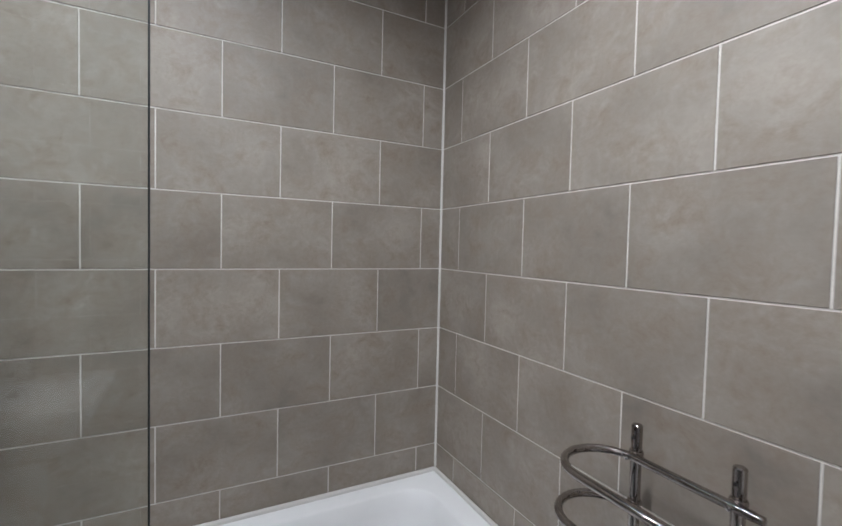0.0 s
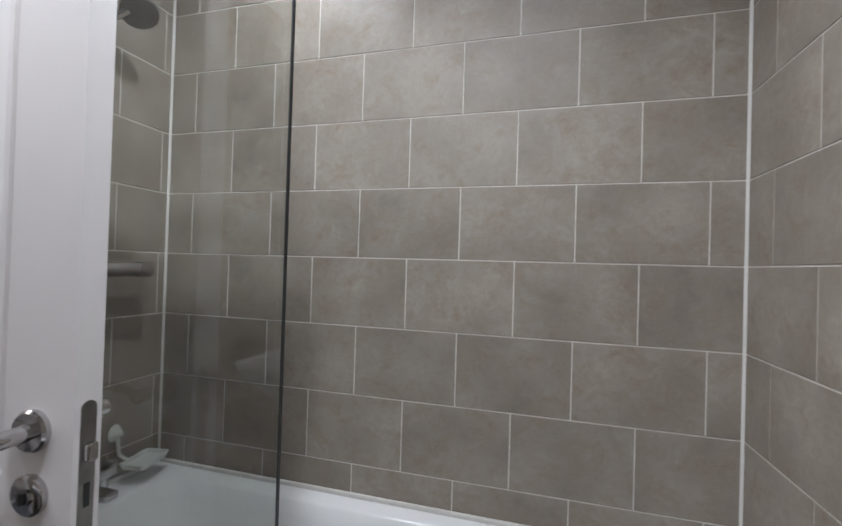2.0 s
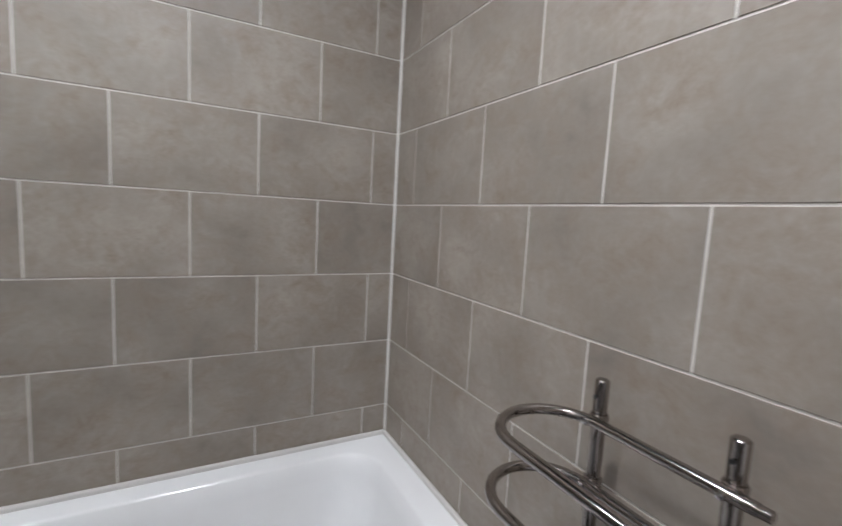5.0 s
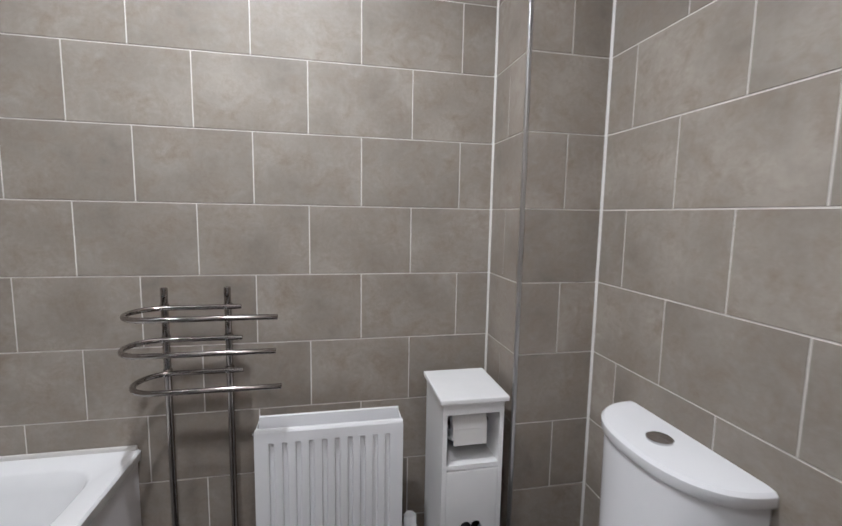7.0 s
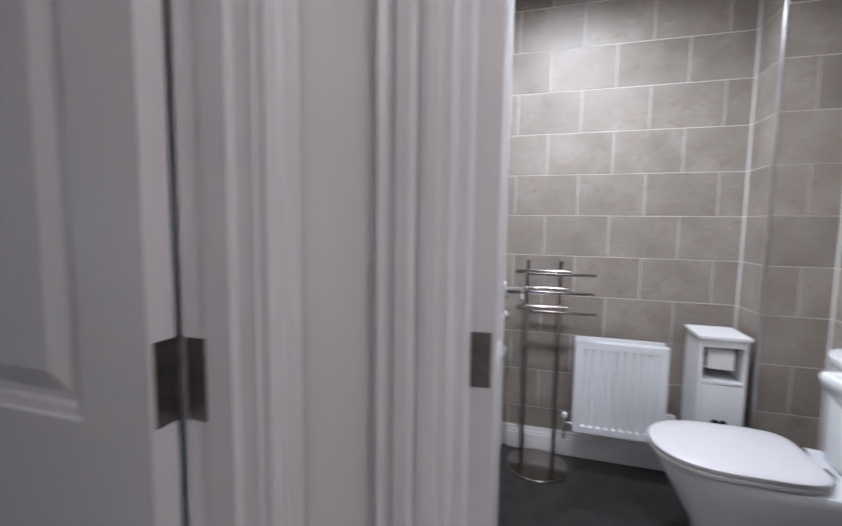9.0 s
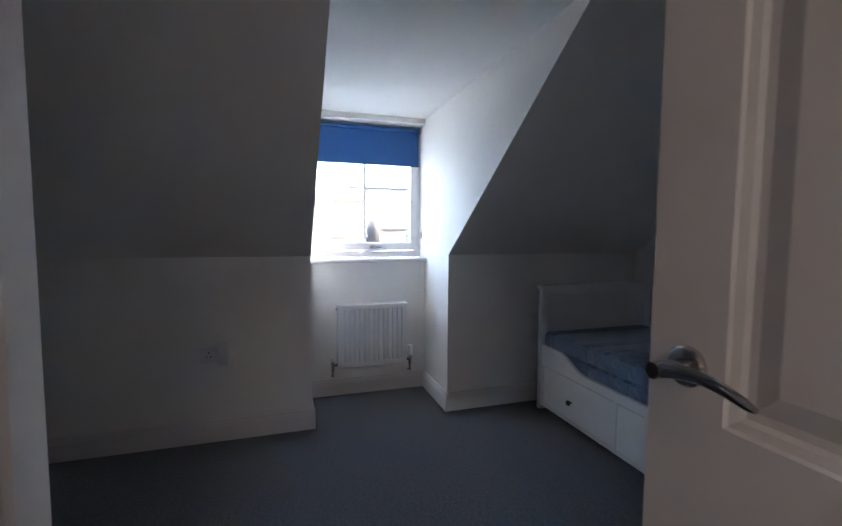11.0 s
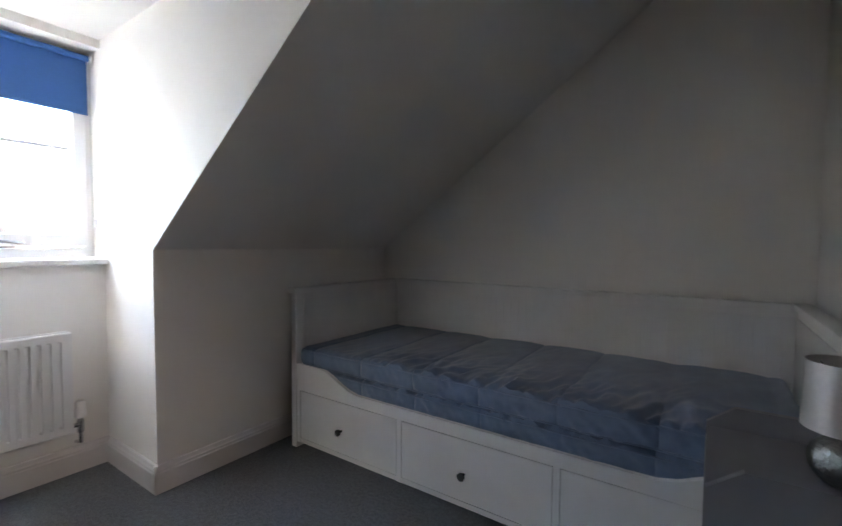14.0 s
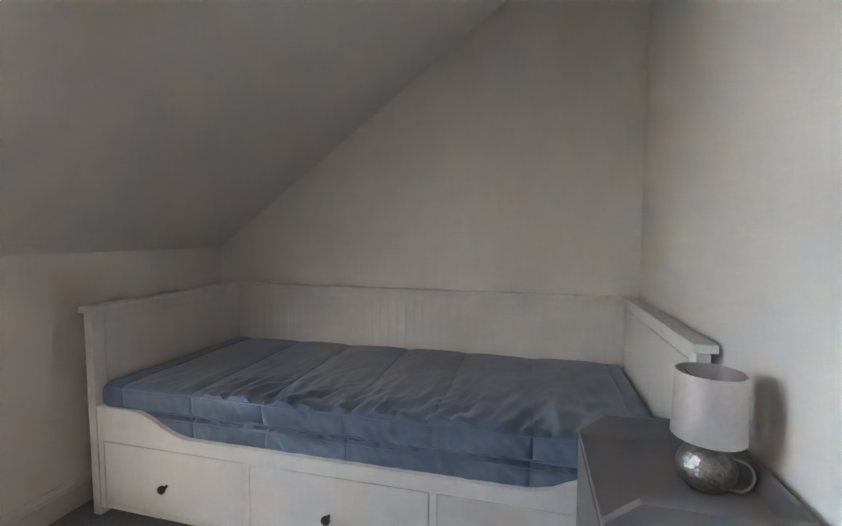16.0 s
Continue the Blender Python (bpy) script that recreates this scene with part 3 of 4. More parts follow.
# ---- radiators ----
def radiator(name, m, width, height, depth, label, valve_sides):
    """Panels face +y at y = 0 in front; the wall is at y = -depth - 0.04... local x along the wall, z up from its lower edge."""
    t = thing(name, m, label, "radiator")

    def panel(y, face):
        bm = bmesh.new()
        n = max(6, int(round((width - 0.05) / 0.0333)))
        pitch = (width - 0.05) / n
        pts = [(-width / 2, 0)]
        x = -width / 2 + 0.025
        pts.append((x, 0))
        for i in range(n):
            pts += [(x + pitch * 0.28, 0), (x + pitch * 0.36, -0.009), (x + pitch * 0.64, -0.009), (x + pitch * 0.72, 0)]
            x += pitch
        pts += [(width / 2 - 0.025, 0), (width / 2, 0)]
        rows = [(0.0, 0.003), (0.006, 0.0), (0.034, 0.0), (0.042, 1.0), (height - 0.042, 1.0), (height - 0.034, 0.0), (height - 0.006, 0.0), (height, 0.003)]
        vs = []
        for z, f in rows:
            if f == 1.0:
                vs.append([bm.verts.new((px, y + face * py, z)) for px, py in pts])
            else:
                vs.append([bm.verts.new((px, y - face * f, z)) for px, py in pts])
        for a, b in zip(vs, vs[1:]):
            for i in range(len(pts) - 1):
                bm.faces.new((a[i], a[i + 1], b[i + 1], b[i]))
        back = [[bm.verts.new((px, y - face * 0.014, z)) for px in (-width / 2, width / 2)] for z in (0.0, height)]
        bm.faces.new((back[0][0], back[0][1], back[1][1], back[1][0]))
        bm.faces.new([vs[0][0]] + [r[0] for r in vs[1:]] + [back[1][0], back[0][0]])
        bm.faces.new([vs[0][-1]] + [r[-1] for r in vs[1:]] + [back[1][1], back[0][1]])
        bm.faces.new(vs[-1] + [back[1][1], back[1][0]])
        bm.faces.new(vs[0] + [back[0][1], back[0][0]])
        return bm
    part("front_panel", panel(0, 1), "enamel", t, "ribbed white front panel", False, m)
    part("back_panel", panel(-depth, -1), "enamel", t, "", False, m)
    bm = bmesh.new()
    n = int(width / 0.022)
    for i in range(n):
        x = -width / 2 + 0.03 + i * (width - 0.06) / (n - 1)
        box(bm, x - 0.006, x + 0.006, -depth + 0.016, -0.016, 0.05, height - 0.075)
    fins = part("convector_fins", bm, "enamel", t, "folded convector fins", False, m)
    fins["kind"] = "stuff"
    for s in (-1, 1):
        part("side_cover", boxed(s * (width / 2 + 0.001) - 0.001, s * (width / 2 + 0.001) + 0.001, -depth - 0.004, -0.006, 0.03, height - 0.012), "enamel", t, "", False, m)
    part("bracket", boxed(-width / 2 + 0.06, -width / 2 + 0.09, -depth - 0.045, -depth - 0.016, 0.08, height - 0.06), "enamel", t, "", False, m)
    part("bracket", boxed(width / 2 - 0.09, width / 2 - 0.06, -depth - 0.045, -depth - 0.016, 0.08, height - 0.06), "enamel", t, "", False, m)
    for s, kind in valve_sides:
        yv = -depth / 2 - 0.01
        xv = s * (width / 2 + 0.035)
        bm = bmesh.new()
        tube(bm, [(s * width / 2, yv, 0.02), (xv, yv, 0.02)], 0.010)
        lathe(bm, [(0.013, -0.03), (0.013, 0.02), (0.010, 0.035)], (xv, yv, 0.015), "z", 14)
        tube(bm, [(xv, yv, 0.0), (xv, yv, -0.06), (xv, yv - 0.06, -0.075)], 0.0075)
        part("valve", bm, "chrome", t, "chrome valve and pipe", True, m)
        if kind == "trv":
            part("valve_head", lathe(bmesh.new(), [(0.014, 0.05), (0.021, 0.055), (0.021, 0.085), (0.019, 0.088), (0.019, 0.118), (0.015, 0.124)], (xv, yv, 0), "z", 20), "enamel", t, "white thermostatic head", True, m)
        else:
            part("valve_cap", lathe(bmesh.new(), [(0.011, 0.045), (0.013, 0.05), (0.013, 0.066), (0.009, 0.07)], (xv, yv, 0), "z", 16), "enamel", t, "white lockshield cap", True, m)
    part("air_vent", tube(bmesh.new(), [(width / 2, -depth / 2, height - 0.03), (width / 2 + 0.012, -depth / 2, height - 0.03)], 0.008), "chrome", t, "", True, m)
    return t


radiator("radiator", pose(-2.725, -1.823, 0.225, 0, 0, -90), 0.49, 0.445, 0.06, "white ribbed panel radiator under the dormer window", ((-1, "trv"), (1, "lock")))
radiator("radiator", pose(1.232, -0.185, 0.208, 0, 0, 180), 0.39, 0.45, 0.095, "white double-panel radiator on the tiled bathroom wall", ((-1, "trv"), (1, "lock")))

# ---- bath ----
bath = thing("bath", pose(0, 0, 0), "white acrylic bath with panel, set between tiled walls", "bath")
RZ = 0.545
by0, by1 = S + 0.001, -0.001
rings = [rrect(0.001, 0.695, by0, by1, RZ - 0.035, 0.004), rrect(0.001, 0.699, by0, by1, RZ - 0.006, 0.006), rrect(0.003, 0.694, by0 + 0.003, by1 - 0.003, RZ, 0.008),
         rrect(0.060, 0.640, by0 + 0.10, by1 - 0.07, RZ - 0.001, 0.09), rrect(0.068, 0.632, by0 + 0.108, by1 - 0.078, RZ - 0.008, 0.09),
         rrect(0.078, 0.622, by0 + 0.125, by1 - 0.09, RZ - 0.05, 0.10), rrect(0.115, 0.585, by0 + 0.20, by1 - 0.15, RZ - 0.30, 0.12), rrect(0.16, 0.54, by0 + 0.27, by1 - 0.22, RZ - 0.37, 0.11),
         rrect(0.22, 0.48, by0 + 0.36, by1 - 0.34, RZ - 0.385, 0.08)]
part("tub", loft(bmesh.new(), rings, cap0=False), "acrylic", bath, "", True)
part("bath_panel", boxed(0.676, 0.688, by0, by1, 0.0, RZ - 0.034, 0.003), "gloss", bath, "white bath panel")
part("upstand", boxed(0.0, 0.012, by0 + 0.012, by1, RZ - 0.003, RZ + 0.012, 0.004), "silicone", bath, "white sealing strip")
part("upstand", boxed(0.0, 0.69, by1 - 0.011, by1, RZ - 0.003, RZ + 0.012, 0.004), "silicone", bath)
part("upstand", boxed(0.0, 0.69, by0, by0 + 0.012, RZ - 0.003, RZ + 0.012, 0.004), "silicone", bath)
scr = thing("shower_screen", pose(0.668, S, RZ), "clear glass shower screen with dark seal on the bath rim", "shower screen")
gp = part("screen_glass", boxed(-0.0025, 0.0025, 0.02, 0.905, 0.008, 1.42), "glass", scr, "clear glass")
part("screen_seal", boxed(-0.0026, 0.0026, 0.9048, 0.9068, 0.008, 1.42), "rubber", scr, "dark edge seal")
part("wall_channel", boxed(-0.012, 0.012, 0.0015, 0.022, 0.002, 1.42, 0.002), "chrome", scr, "chrome wall channel")
part("bottom_seal", boxed(-0.004, 0.004, 0.03, 0.90, 0.001, 0.008), "frost", scr, "clear bottom seal")

shw = thing("shower", pose(0.30, S, 1.19), "chrome bar shower valve with riser rail and hand shower", "shower")
bm = bmesh.new()
tube(bm, [(-0.15, 0.055, 0), (0.15, 0.055, 0)], 0.021, 18)
for s in (-0.075, 0.075):
    tube(bm, [(s, 0.001, 0), (s, 0.05, 0)], 0.016)
part("valve_bar", bm, "chrome", shw, "", True)
part("valve_knob", lathe(bmesh.new(), [(0.024, 0), (0.024, 0.04), (0.020, 0.045)], (0.145, 0.055, 0), "x", 20), "chrome", shw, "", True)
part("valve_knob", lathe(bmesh.new(), [(0.024, 0), (0.024, -0.04), (0.020, -0.045)], (-0.145, 0.055, 0), "x", 20), "chrome", shw, "", True)
part("riser", tube(bmesh.new(), [(0, 0.045, 0.1), (0, 0.045, 0.80)], 0.009), "chrome", shw, "", True)
for z in (0.12, 0.78):
    part("riser_mount", tube(bmesh.new(), [(0, 0.001, z), (0, 0.045, z)], 0.012), "chrome", shw, "", True)
bm = bmesh.new()
tube(bm, [(0.0, 0.06, 0.62), (-0.03, 0.075, 0.70), (-0.07, 0.085, 0.745)], [0.011, 0.012, 0.014])
hd = bmesh.new()
lathe(hd, [(0.02, 0.012), (0.045, 0.004), (0.05, -0.008), (0.046, -0.014), (0.0, -0.015)], (0, 0, 0), "z", 28, cap=False)
for v in hd.verts:
    v.co = (Matrix.Translation((-0.085, 0.10, 0.745)) @ Euler((radians(35), radians(-15), 0)).to_matrix().to_4x4()) @ v.co
part("hand_shower", bm, "chrome", shw, "chrome hand shower stem", True)
part("shower_head", hd, "steel", shw, "round grey-faced shower head", True)
part("hose", tube(bmesh.new(), [(0.0, 0.055, -0.02), (0.05, 0.07, -0.2), (0.10, 0.08, -0.35), (0.13, 0.085, -0.2), (0.10, 0.08, 0.15), (0.04, 0.07, 0.45), (0.0, 0.062, 0.62)], 0.007, 8), "chrome", shw, "", True)

tap = thing("bath_tap", pose(0.33, S + 0.06, RZ), "chrome bath mixer tap on the bath rim", "tap")
for s in (-0.09, 0.09):
    part("tap_leg", lathe(bmesh.new(), [(0.024, 0), (0.024, 0.006), (0.015, 0.012), (0.015, 0.06)], (s, 0, 0), "z", 18), "chrome", tap, "", True)
part("tap_body", boxed(-0.12, 0.12, -0.022, 0.022, 0.058, 0.094, 0.008), "chrome", tap)
part("spout", boxed(-0.018, 0.018, 0.02, 0.15, 0.066, 0.088, 0.006), "chrome", tap)
for s in (-0.09, 0.09):
    part("tap_lever", boxed(s - 0.012, s + 0.012, -0.02, 0.045, 0.100, 0.110, 0.004), "chrome", tap)

dish = thing("soap_dish", pose(0.105, S + 0.058, RZ + 0.055, 0, 0, 12), "pale plastic soap dish with suction cup in the bath corner", "soap dish")
part("tray", loft(bmesh.new(), [rrect(-0.055, 0.055, -0.036, 0.036, -0.010, 0.012), rrect(-0.062, 0.062, -0.042, 0.042, 0.006, 0.014), rrect(-0.056, 0.056, -0.037, 0.037, 0.006, 0.012), rrect(-0.050, 0.050, -0.032, 0.032, -0.003, 0.01)]), "frost", dish, "", False, dish.matrix_world.copy())
bm = bmesh.new()
tube(bm, [(0.02, -0.036, 0.0), (0.045, -0.050, 0.03), (0.05, -0.052, 0.085)], 0.006)
part("arm", bm, "frost", dish, "", True, dish.matrix_world.copy())
part("suction_cup", lathe(bmesh.new(), [(0.026, -0.004), (0.020, 0.004), (0.010, 0.012), (0.008, 0.02)], (0.05, -0.058, 0.095), "y", 20), "frost", dish, "", True, dish.matrix_world.copy())

# ---- towel stand ----
ts = thing("towel_stand", pose(0.878, -0.065, 0), "free-standing chrome towel stand with three curved arms on a round base", "towel stand")
part("base_plate", lathe(bmesh.new(), [(0.0, 0.0), (0.148, 0.0), (0.150, 0.006), (0.146, 0.012), (0.0, 0.014)], (0, -0.10, 0), "z", 48, cap=False), "dark_chrome", ts, "round chrome base", True)
for s in (-0.078, 0.079):
    pole = part("pole", tube(bmesh.new(), [(s, 0, 0.012), (s, 0, 1.0), (s, 0, 1.018), (s, 0, 1.020)], [0.0090, 0.0090, 0.0090, 0.007], 16), "dark_chrome", ts, "chrome upright", True)
    part("screw", lathe(bmesh.new(), [(0.0, -0.0125), (0.0028, -0.0122), (0.0030, -0.0100)], (s, 0, 0.998), "y", 10, cap=False), "black", pole, "dark screw hole", True)
for z, shift, tip in ((0.968, 0.0, 0.0), (0.882, -0.010, -0.006), (0.790, 0.010, 0.006)):
    yb, yf, xl = -0.016, -0.150, -0.068 + shift
    pts = [(0.106, yb, z), (xl, yb, z)]
    for i in range(1, 16):
        a = radians(90 + 180 * i / 16)
        pts.append((xl + math.cos(a) * 0.067, (yb + yf) / 2 + math.sin(a) * 0.067, z))
    pts += [(xl, yf, z), (0.226 + tip, yf, z), (0.2275 + tip, yf, z)]
    arm = part("arm", tube(bmesh.new(), pts, [0.0070] * (len(pts) - 1) + [0.0062], 12), "dark_chrome", ts, "curved chrome towel arm", True)
    part("end_cap", tube(bmesh.new(), [(0.106, yb, z), (0.117, yb, z), (0.1175, yb, z)], [0.0062, 0.0062, 0.005], 12), "dark_chrome", arm, "narrow end cap", True)
    for s in (-0.078, 0.079):
        part("clamp", lathe(bmesh.new(), [(0.0105, -0.007), (0.0118, -0.005), (0.0118, 0.005), (0.0105, 0.007)], (s, 0, z), "z", 18), "dark_chrome", arm, "collar round the upright", True)
        part("bolt", lathe(bmesh.new(), [(0.0, -0.0270), (0.0040, -0.0262), (0.0048, -0.0225)], (s - 0.001, 0, z - 0.001), "y", 12, cap=False), "chrome", arm, "bright bolt head", True)

# ---- toilet roll cabinet ----
cab = thing("toilet_roll_cabinet", pose(1.605, -0.165, 0), "slim white toilet roll cabinet with a heart cut in its door", "bathroom cabinet")
cw, cd, ch = 0.085, 0.10, 0.745
part("side_panel", boxed(-cw, -cw + 0.012, -cd, cd, 0, ch - 0.012), "lacquer", cab)
part("side_panel", boxed(cw - 0.012, cw, -cd, cd, 0, ch - 0.012), "lacquer", cab)
part("back_panel", boxed(-cw + 0.012, cw - 0.012, cd - 0.006, cd, 0.02, ch - 0.012), "lacquer", cab)
part("top", boxed(-cw - 0.010, cw + 0.010, -cd - 0.012, cd + 0.006, ch - 0.012, ch + 0.003, 0.003), "lacquer", cab)
part("shelf", boxed(-cw + 0.012, cw - 0.012, -cd + 0.002, cd - 0.006, 0.545, 0.557), "lacquer", cab)
part("shelf", boxed(-cw + 0.012, cw - 0.012, -cd + 0.002, cd - 0.006, 0.030, 0.042), "lacquer", cab)
part("header", boxed(-cw + 0.012, cw - 0.012, -cd, -cd + 0.012, ch - 0.045, ch - 0.012), "lacquer", cab)
# door with the heart as a real hole
hz, hs = 0.37, 0.030
dx0, dx1, dz0, dz1 = -cw + 0.013, cw - 0.013, 0.046, 0.540


def heart_radius(a):
    """The heart's edge in the direction a from its middle."""
    best = 0.0
    for i in range(180):
        q = 2 * math.pi * i / 180
        u, v = math.sin(q) ** 3, (13 * math.cos(q) - 5 * math.cos(2 * q) - 2 * math.cos(3 * q) - math.cos(4 * q)) / 16
        d = abs((math.atan2(v, u) - a + math.pi) % (2 * math.pi) - math.pi)
        if d < 0.035:
            best = max(best, math.hypot(u, v))
    return max(best, 0.25) * hs


angles = sorted([2 * math.pi * i / 36 - math.pi for i in range(36)] + [math.atan2(v - hz, u) for u in (dx0, dx1) for v in (dz0, dz1)])
heart = [(math.cos(a) * heart_radius(a), hz + math.sin(a) * heart_radius(a)) for a in angles]
outer = []
for a in angles:
    c, s = math.cos(a), math.sin(a)
    r = min(dx1 / max(abs(c), 1e-6), ((dz1 - hz) if s > 0 else (hz - dz0)) / max(abs(s), 1e-6))
    outer.append((c * r, hz + s * r))
bm = bmesh.new()
loft(bm, [[(x, -cd, z) for x, z in outer], [(x, -cd, z) for x, z in heart], [(x, -cd + 0.012, z) for x, z in heart], [(x, -cd + 0.012, z) for x, z in outer]], closed=True)
cdoor = part("door", bm, "lacquer", cab, "white door with a heart cut-out")
# black sheet behind the heart, in place of the shade inside
part("inner_shade_sheet", boxed(dx0 + 0.002, dx1 - 0.002, -cd + 0.03, -cd + 0.034, 0.05, 0.53), "black", cab, "black sheet standing in for the shade inside the cabinet")
roll = thing("toilet_roll", pose(1.603, -0.195, 0.648), "white toilet roll on a holder in the cabinet opening", "toilet roll")
part("roll", lathe(bmesh.new(), [(0.020, -0.048), (0.050, -0.048), (0.050, 0.048), (0.020, 0.048)], (0, 0, 0), "x", 32, cap=False), "paper", roll, "", True)
part("sheet", boxed(-0.047, 0.047, -0.0515, -0.0502, -0.045, 0.0), "paper", roll, "hanging sheet")
part("holder", tube(bmesh.new(), [(-0.066, 0, 0), (0.068, 0, 0)], 0.006), "chrome", roll, "chrome holder", True)

# ---- toilet ----
wc = thing("toilet", pose(W, -0.575, 0), "white close-coupled toilet with the lid down", "toilet")


def dshape(x0, x1, hw, z, n=40, back=0.25):
    """A plan that is square at the wall (x0) and round at the front (x1)."""
    out = []
    L = x1 - x0
    for i in range(n):
        a = 2 * math.pi * i / n
        c, s = math.cos(a), math.sin(a)
        ex = 2.4 if c > 0 else 5.0
        r = (abs(c) ** ex + abs(s) ** ex) ** (-1 / ex)
        out.append(((x0 + x1) / 2 + r * c * L / 2, r * s * hw, z))
    return out


def mirror_x(rings):
    return [[(-x, y, z) for x, y, z in r] for r in rings]


def low(x0, x1, hw, z):
    return dshape(x0, x1, hw, z * 0.96)


part("pan", loft(bmesh.new(), mirror_x([low(0.02, 0.52, 0.13, 0.0), low(0.02, 0.53, 0.125, 0.06), low(0.02, 0.55, 0.13, 0.15), low(0.02, 0.62, 0.165, 0.28), low(0.02, 0.665, 0.180, 0.36), low(0.02, 0.67, 0.182, 0.39), low(0.02, 0.665, 0.178, 0.398)])), "ceramic", wc, "", True)
part("seat", loft(bmesh.new(), mirror_x([low(0.215, 0.685, 0.182, 0.402), low(0.21, 0.69, 0.186, 0.408), low(0.21, 0.69, 0.186, 0.416), low(0.215, 0.685, 0.182, 0.420)])), "lacquer", wc, "", True)
part("lid", loft(bmesh.new(), mirror_x([low(0.215, 0.688, 0.184, 0.4215), low(0.20, 0.692, 0.188, 0.428), low(0.20, 0.692, 0.188, 0.438), low(0.21, 0.68, 0.178, 0.447), low(0.25, 0.62, 0.13, 0.451)])), "gloss", wc, "closed white lid", True)
cis = []
for z, g in ((0.395, -0.02), (0.42, -0.006), (0.55, -0.003), (0.735, 0.0)):
    cis.append([(x * (1 + g * 3), y * (1 + g * 3), zz) for x, y, zz in [(p[0], p[1], z) for p in mirror_x([dshape(-0.13, 0.142, 0.178, z)])[0]]])
cis = [[(min(x, -0.003), y, z) for x, y, z in r] for r in cis]
part("cistern", loft(bmesh.new(), cis), "ceramic", wc, "", True)
lid = [[(min(x, -0.002), y, z) for x, y, z in mirror_x([dshape(-0.14 - q, 0.150 + q, 0.186 + q, z)])[0]] for z, q in ((0.736, -0.004), (0.742, 0.0), (0.760, 0.0), (0.767, -0.006), (0.769, -0.02))]
part("cistern_lid", loft(bmesh.new(), lid), "ceramic", wc, "", True)
part("flush_button", lathe(bmesh.new(), [(0.026, 0.768), (0.026, 0.773), (0.023, 0.775), (0.0, 0.775)], (-0.075, 0, 0), "z", 28, cap=False), "chrome", wc, "round chrome dual flush button", True)
for s in (-0.075, 0.075):
    part("seat_hinge", tube(bmesh.new(), [(-0.19, s - 0.02, 0.408), (-0.19, s + 0.02, 0.408)], 0.012), "chrome", wc, "", True)

# ---- basin ----
BZ = 0.845
YB0, YB1 = -1.585, -1.0
XB0 = 1.545
bas = thing("basin", pose(W, (YB0 + YB1) / 2, 0), "white rectangular ceramic washbasin fixed to the tiled wall", "basin")
hx, hy = W - XB0, (YB1 - YB0) / 2


def bring(xf, xb, hh, z, r):
    return rrect(-xf, -xb, -hh, hh, z, r, 6)


rings = [bring(hx * 0.62, 0.002, hy * 0.55, BZ - 0.20, 0.03), bring(hx * 0.74, 0.002, hy * 0.72, BZ - 0.17, 0.03), bring(hx * 0.93, 0.002, hy * 0.93, BZ - 0.07, 0.03), bring(hx * 0.985, 0.002, hy * 0.985, BZ - 0.035, 0.025),
         bring(hx, 0.002, hy, BZ - 0.012, 0.025), bring(hx - 0.004, 0.004, hy - 0.004, BZ - 0.002, 0.022), bring(hx - 0.010, 0.008, hy - 0.010, BZ, 0.02),
         bring(hx - 0.026, 0.115, hy - 0.030, BZ - 0.001, 0.035), bring(hx - 0.034, 0.120, hy - 0.040, BZ - 0.010, 0.045), bring(hx - 0.055, 0.140, hy - 0.085, BZ - 0.06, 0.06), bring(hx - 0.10, 0.17, hy - 0.15, BZ - 0.098, 0.05), bring(hx - 0.15, 0.21, hy - 0.23, BZ - 0.104, 0.02)]
part("bowl", loft(bmesh.new(), rings), "ceramic", bas, "", True)
part("waste", lathe(bmesh.new(), [(0.034, -0.002), (0.034, 0.004), (0.028, 0.009), (0.0, 0.010)], (-0.235, -0.03, BZ - 0.104), "z", 32, cap=False), "chrome", bas, "slotted chrome waste", True)
bm = lathe(bmesh.new(), [(0.010, 0.0), (0.015, 0.001), (0.015, -0.004), (0.011, -0.006), (0.010, 0.0)], (0, 0, 0), "x", 24, cap=False)
om = Matrix.Translation((W - 0.130, -1.254, BZ - 0.030)) @ Euler((0, radians(-22), 0)).to_matrix().to_4x4()
part("overflow_ring", bm, "chrome", bas, "chrome overflow ring", True, om)
part("overflow_hole", lathe(bmesh.new(), [(0.0, -0.0015), (0.010, -0.0015), (0.010, 0.003), (0, 0.003)], (0, 0, 0), "x", 20, cap=False), "black", bas, "dark overflow hole", True, om)
part("pedestal", loft(bmesh.new(), [rrect(-0.20, -0.003, -0.10, 0.10, 0.0, 0.03), rrect(-0.19, -0.003, -0.085, 0.085, 0.12, 0.03), rrect(-0.21, -0.003, -0.10, 0.10, BZ - 0.19, 0.03)]), "ceramic", bas, "", True)
bt = thing("basin_tap", pose(W - 0.052, -1.248, BZ), "square chrome mixer tap with a flat lever on the basin", "tap")
part("tap_base", boxed(-0.026, 0.026, -0.026, 0.026, 0.0, 0.006, 0.001), "chrome", bt)
part("tap_body", boxed(-0.021, 0.021, -0.021, 0.021, 0.006, 0.128, 0.002), "chrome", bt)
part("spout", prism(bmesh.new(), [(-0.021, 0.105), (-0.021, 0.128), (-0.125, 0.122), (-0.130, 0.119), (-0.130, 0.106), (-0.125, 0.103)], "y", -0.017, 0.017), "chrome", bt)
part("tap_cap", boxed(-0.019, 0.019, -0.019, 0.019, 0.131, 0.158, 0.002), "chrome", bt)
